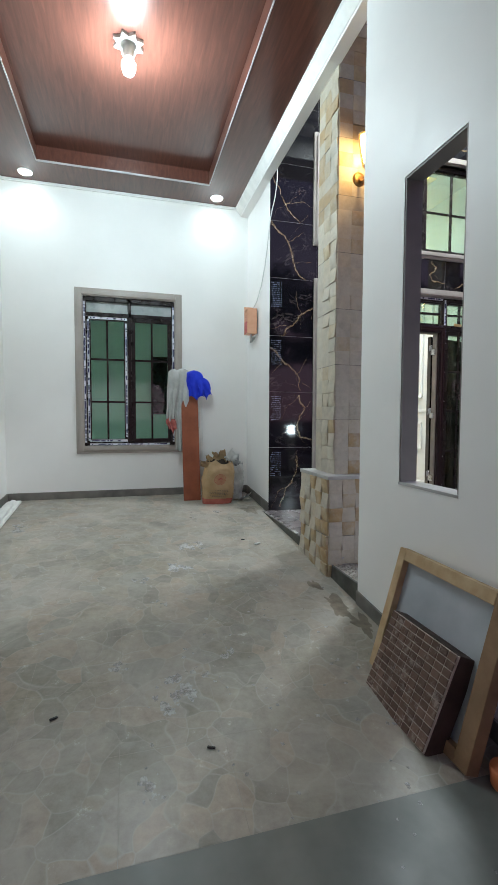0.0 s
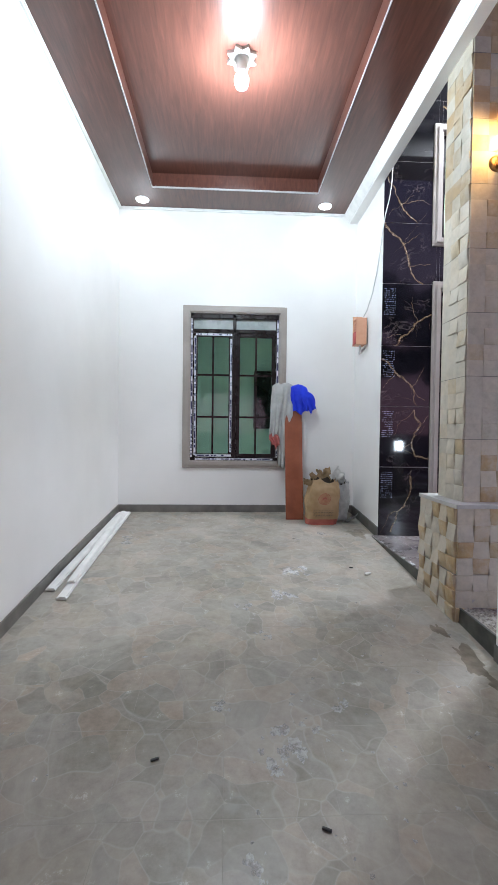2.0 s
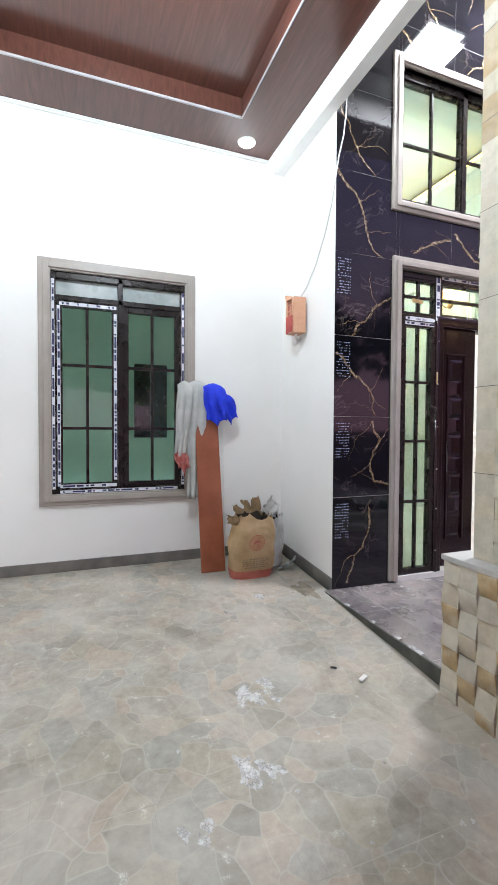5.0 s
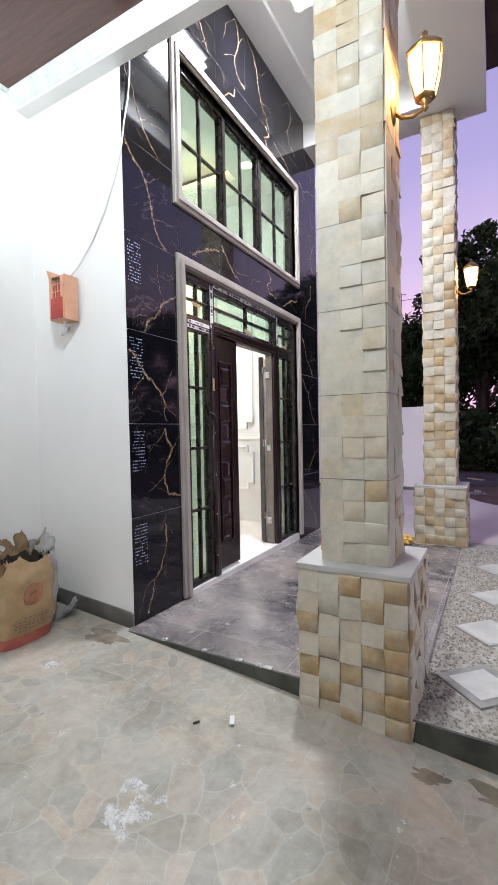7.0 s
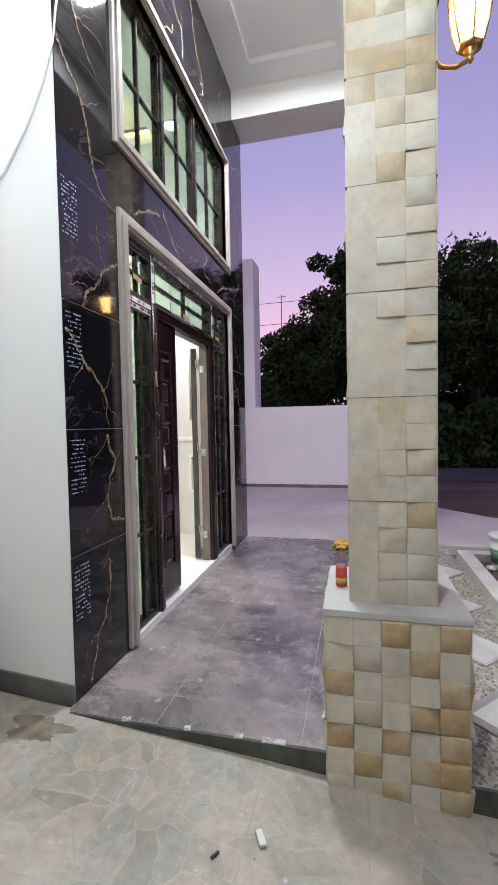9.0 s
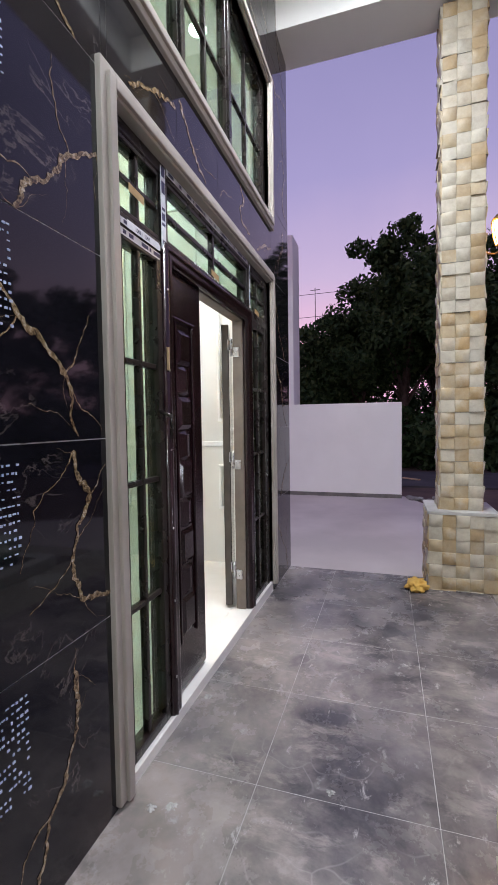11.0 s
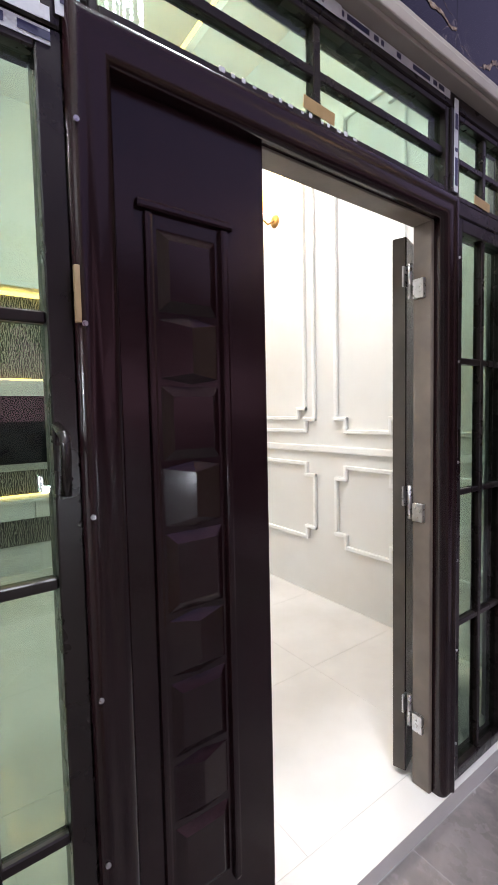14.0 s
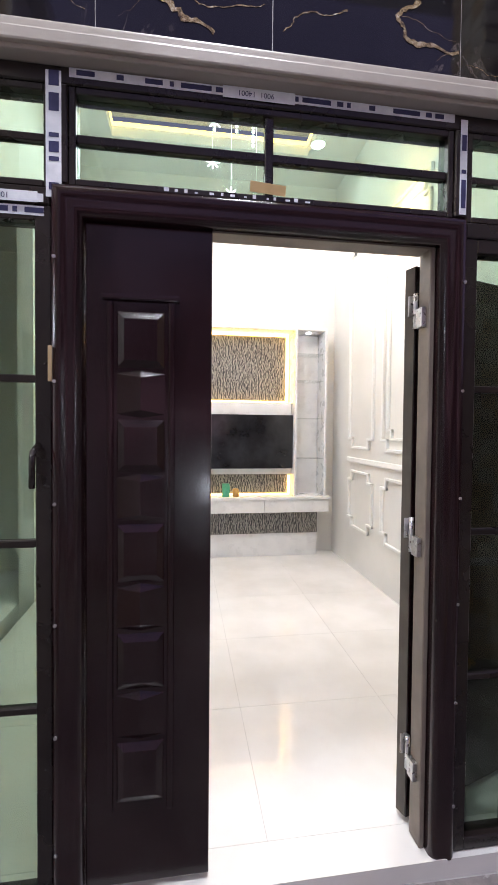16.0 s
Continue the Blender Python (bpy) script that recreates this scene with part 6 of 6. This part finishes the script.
b = pail(4.02, 2.02, 0.40, 0.12, 0.30, PAIL, "white plastic paint pail with a green label", "paint_pail")
part("label_band", turned(((0.1085, 0.0), (0.117, 0.13)), (4.02, 2.02, 0.45), 26), PAIL_GREEN, b, "faded green label")
pail(3.62, 2.02, 0.40, 0.14, 0.18, SOIL, "dark bucket holding a cement bag on the soil", "dark_bucket")
bm = bmesh.new()
bmesh.ops.create_icosphere(bm, subdivisions=3, radius=1)
for v in bm.verts:
    q = v.co * (1 + 0.4 * noise.noise(v.co * 2.2))
    v.co = Vector((3.62 + q.x * 0.13, 2.02 + q.y * 0.12, 0.62 + q.z * 0.07))
for f in bm.faces:
    f.smooth = True
solid("cement_bag", bm, CLOTH_GREY, "crumpled pale cement bag lying in a bucket", "bag")

# lit garden lantern on a low post, seen mirrored in the marble
t = thing("garden_lantern", (3.15, 0.93, 0.40), "black hut-shaped garden lantern with white light on a post", "garden lantern")
part("post", soft(3.08, 3.22, 0.86, 1.00, 0.40, 1.10, r=0.006), KERB, t, "cement post")
part("lantern_base", soft(3.08, 3.22, 0.86, 1.00, 1.1005, 1.13, r=0.004), DARK_WIRE, t)
part("lantern_glass", soft(3.095, 3.205, 0.875, 0.985, 1.131, 1.30, r=0.003), GARDEN_LIT, t, "glowing white glass").visible_shadow = False
for x in (3.095, 3.205):
    for y in (0.875, 0.985):
        part("lantern_bar", soft(x - 0.008, x + 0.008, y - 0.008, y + 0.008, 1.131, 1.30, r=0.002, seg=1), DARK_WIRE, t)
part("lantern_roof", turned(((0.13, 0), (0.135, 0.01), (0.02, 0.09), (0.005, 0.12)), (3.15, 0.93, 1.301), 4), DARK_WIRE, t, "black pitched roof")

# ---- outside ----
st("ground", DIRT, "wide ground of dirt reaching the horizon", -300, 600, -600, 600, -1.2, -0.62)
bm = prism(((4.93, -6), (5.4, -2.0), (5.7, 0.1), (6.5, 1.5), (7.9, 2.85), (9.2, 3.42), (9.2, 12), (4.93, 12)), -0.4, 0.375)
for v in bm.verts:
    if v.co.z > 0:
        v.co.z -= 0.035 * max(0.0, 1 - (v.co.x - 4.93) / 3.0)
solid("driveway", bm, CONC, "pinkish concrete drive beside the house", kind="structure")
bm = bmesh.new()
rows = [[bm.verts.new((x, y, z)) for y in (-80, 80)] for x, z in ((4.9, 0.24), (9.5, 0.26), (12.0, 0.10), (17.5, 0.0), (24, 0.1), (60, 0.2))]
for i, (a, b) in enumerate(zip(rows, rows[1:])):
    f = bm.faces.new((a[0], b[0], b[1], a[1]))
bmesh.ops.recalc_face_normals(bm, faces=bm.faces[:])
solid("verge", bm, DIRT, "bare red-brown dirt verge beside the road", kind="structure")
st("road", ASPH, "grey asphalt road along the dirt verge", 12.3, 15.6, -80, 3.4, -0.2, 0.135, 12.3, 15.6, 3.4, 80, -0.2, 0.135)
st("road_front", ASPH, "grey asphalt lane in front of the carport", -25, 4.2, -8.0, Y0 - 0.35, -0.9, ramp_z(Y0) - 0.03)
st("wall_garden_east", WHITE, "low white garden wall with a grey base", 9.0, 9.14, 3.47, 5.40, 0.3, 2.085)
st("baseboard_garden_wall", SKIRT, "grey plinth of the garden wall", 8.985, 9.0, 3.47, 9.5, 0.36, 0.44)
st("wall_neighbour", WHITE, "tall white neighbouring wall", 9.0, 9.6, 5.40, 9.5, 0.3, 5.24)
st("roof_neighbour", ROOF, "dark eave of the neighbouring house", 8.8, 12.0, 6.4, 9.6, 5.5, 5.62)
for k in range(12):
    bm = bmesh.new()
    bmesh.ops.create_icosphere(bm, subdivisions=2, radius=1)
    x, y, r = pr.uniform(8.7, 9.1), pr.uniform(2.75, 3.4), pr.uniform(0.03, 0.07)
    for v in bm.verts:
        q = v.co * (1 + 0.4 * noise.noise(v.co * 2 + Vector((k, 3, 0))))
        v.co = Vector((x + q.x * r, y + q.y * r, 0.375 + r * 0.3 + q.z * r * 0.6))
    solid("rubble_stone", bm, STONE_RIM, "grey broken rubble at the end of the wall", "rubble", "wall rubble")
solid("loose_plank", moved(soft(-0.28, 0.28, -0.05, 0.05, 0, 0.03, r=0.004), Matrix.Translation((13.6, 3.1, 0.136)) @ Matrix.Rotation(0.8, 4, "Z")), TIMBER, "pale loose plank lying on the road", "plank")


def leaf_cloud(centres, n_each, size, seed):
    """Many small leaf blades in clumps, as one mesh."""
    g = np.random.default_rng(seed)
    cs = np.array([c[:3] for c in centres])
    rs = np.array([c[3] for c in centres])
    idx = np.repeat(np.arange(len(cs)), n_each)
    n = len(idx)
    d = g.normal(size=(n, 3))
    d /= np.linalg.norm(d, axis=1)[:, None]
    p = cs[idx] + d * (rs[idx] * g.uniform(0.35, 1.08, n) ** 0.6)[:, None] * np.array((1, 1, 0.75))
    u = g.normal(size=(n, 3))
    u /= np.linalg.norm(u, axis=1)[:, None]
    w = np.cross(u, g.normal(size=(n, 3)))
    w /= np.linalg.norm(w, axis=1)[:, None]
    s = (size * g.uniform(0.6, 1.3, n))[:, None]
    v = np.stack((p - u * s, p + w * s * 0.45, p + u * s, p - w * s * 0.45), axis=1).reshape(-1, 3)
    d = bpy.data.meshes.new("crown")
    d.from_pydata(v.tolist(), [], np.arange(n * 4).reshape(-1, 4).tolist())
    d.materials.append(LEAF)
    return d


def tree(x, y, h, spread, seed, label):
    g = random.Random(seed)
    z0 = 0.05
    t = thing("tree", (x, y, z0), label, "tree", "roadside trees")
    fork = h * g.uniform(0.28, 0.38)
    part("trunk", tube([(x, y, z0 - 0.2), (x + 0.1, y + 0.05, z0 + fork * 0.5), (x + g.uniform(-.2, .2), y + g.uniform(-.2, .2), z0 + fork), (x, y, z0 + h * 0.75)], 0.22, 10, 0.06), BARK, t)
    centres = []
    for k in range(15):
        a = k * 2.4 + g.uniform(-0.3, 0.3)
        e = g.uniform(0.25, 1.0)
        r = spread * g.uniform(0.45, 1.0) * (1.15 - 0.6 * abs(e - 0.4))
        tip = Vector((x + r * math.cos(a), y + r * math.sin(a), z0 + fork + (h - fork) * e * 0.93))
        mid = Vector((x + r * 0.4 * math.cos(a), y + r * 0.4 * math.sin(a), z0 + fork + (h - fork) * e * 0.55))
        if k < 9:
            part("limb", tube([(x, y, z0 + fork * 0.9), mid, tip], 0.09, 7, 0.02), BARK, t)
        centres.append((*tip, g.uniform(0.75, 1.35) * spread / 2.6))
        for _ in range(5):
            centres.append((tip.x + g.gauss(0, 0.7), tip.y + g.gauss(0, 0.7), tip.z + g.gauss(0, 0.5), g.uniform(0.3, 0.75)))
        centres.append((*mid, g.uniform(0.5, 0.9)))
    ob = new("crown", leaf_cloud(centres, 230, 0.125, seed))
    own(ob, t)
    tagged(ob, "uneven crown of dark leaves")
    return t


# trees beyond y = -12 are added out of view, for dark reflections in the marble
for k, (x, y, h, sp) in enumerate(((22.5, 8.8, 2.6, 1.1), (21.0, 4.9, 7.7, 1.6), (21.5, 6.6, 4.3, 1.2), (12.5, -15.5, 9.5, 3.2), (7.5, -17.5, 10.0, 3.4), (2.5, -18.5, 9.5, 3.2), (17.5, -12.5, 9.0, 3.2), (-3.0, -18.0, 9.0, 3.2), (20.5, 3.0, 8.9, 2.1), (20.0, 0.8, 9.0, 2.8), (20.5, -1.6, 7.6, 3.0), (19.5, -4.6, 7.9, 3.2), (20.5, -8.0, 8.2, 3.2), (24.5, 1.4, 8.4, 2.6), (24.0, -3.0, 8.4, 3.0))):
    tree(x, y, h, sp, 20 + k, "dark leafy roadside tree at dusk with an uneven crown")
cs = []
g = random.Random(77)
for k in range(200):
    cs.append((g.uniform(16.8, 19.0), g.uniform(-13, 6.5), g.uniform(0.2, 2.2), g.uniform(0.4, 0.8)))
tagged(new("undergrowth", leaf_cloud(cs, 130, 0.15, 5)), "dense dark undergrowth below the roadside trees", "shrubs", kind="stuff")
for k in range(160):
    cs.append((g.uniform(21.5, 25.5), g.uniform(-16, 5.0), g.uniform(0.3, 2.8), g.uniform(0.6, 1.0)))
tagged(new("thicket", leaf_cloud(cs[200:], 110, 0.17, 8)), "dense dark thicket between the roadside trees", "shrubs", kind="stuff")
cs = [(g.uniform(26, 32), g.uniform(-24, 2.5), g.uniform(0.5, 5.5 if k % 3 else 3.5), g.uniform(0.8, 1.5)) for k in range(170)]
tagged(new("far_wood", leaf_cloud(cs, 70, 0.24, 6)), "dark wood behind the roadside trees", "wood", kind="stuff")

t = thing("house", (25.5, 10.6, 0.1), "small dark tiled house behind the trees", "house")
part("wall", boxes(24.0, 28.0, 9.3, 13.5, 0.0, 4.2), mottled("grey_render", (0.20, 0.19, 0.18), (0.27, 0.26, 0.25), 2, 0.8), t)
bm = bmesh.new()
v = [bm.verts.new(p) for p in ((23.6, 8.6, 4.15), (28.4, 8.6, 4.15), (28.4, 14.2, 4.15), (23.6, 14.2, 4.15), (23.6, 11.3, 6.2), (28.4, 11.3, 6.2))]
for f in ((0, 1, 5, 4), (2, 3, 4, 5), (1, 2, 5), (3, 0, 4), (3, 2, 1, 0)):
    bm.faces.new([v[k] for k in f])
part("roof", bm, ROOF, t, "dark tiled gable roof")
w = part("window", boxes(23.95, 23.999, 9.6, 10.3, 2.2, 3.3), FRAME, t)
part("pane", boxes(23.94, 23.949, 9.66, 10.24, 2.26, 3.24), TV_BLACK, w)
t = thing("antenna_mast", (40, 9.8, 0.1), "thin metal antenna mast far off", "antenna")
part("mast", tube(((40, 9.8, 0.0), (40, 9.8, 13.4)), 0.05, 6, 0.03), DARK_WIRE, t)
part("cross_arm", boxes(39.98, 40.02, 9.4, 10.2, 13.2, 13.25), DARK_WIRE, t)
for z0, z1, sag in ((7.35, 7.95, 0.15), (6.5, 6.9, 0.15), (8.6, 9.2, 0.2)):
    pts = [(25 + 2 * math.sin(k), 14 - 2.4 * k, z0 + (z1 - z0) * k / 10 - sag * math.sin(math.pi * k / 10)) for k in range(11)]
    solid("overhead_cable", tube([(24.9, p[1], p[2]) for p in pts], 0.014, 5), DARK_WIRE, "thin dark overhead cable against the dusk sky", "cable", "overhead cables")

# ---- floor pieces, last ----
td = {}
nx = int(math.ceil((XR - XL) / FT)) + 1
ys = []
y = 1.27
while y < YB:
    ys.append(y)
    y += FT
mats = []
for i in range(nx):
    xa = max(-0.04 - 4 * FT + i * FT, XL)
    xb = min(-0.04 - 4 * FT + (i + 1) * FT, XR - 0.04)
    if xb - xa < 0.02:
        continue
    for ya in ys:
        a, b = max(ya, Y0), min(ya + FT, YB)
        if b - a < 0.02:
            continue
        key = (round(xb - xa, 3), round(b - a, 3))
        if key not in td:
            td[key] = data_of("floor_tile", soft(0.0009, xb - xa - 0.0009, 0.0009, b - a - 0.0009, -0.005, 0.0, r=0.0003, seg=1), FLOOR)
        mats.append((td[key], Matrix.Translation((xa, a, ramp_z(a))) @ Matrix.Rotation(math.atan(SLOPE if a < BEND - 0.01 else BACK), 4, "X")))
pieces("floor_tile", None, floor, mats)
apron = prism(((XL, Y0), (XR - 0.08, Y0), (XR - 0.08, 1.2685), (XL, 1.2685)), 0.0002, 0.0012)
solid("pavement_apron", settle(apron), APRON, "smooth dark grey-green cement apron before the flagstone tiles", kind="structure")
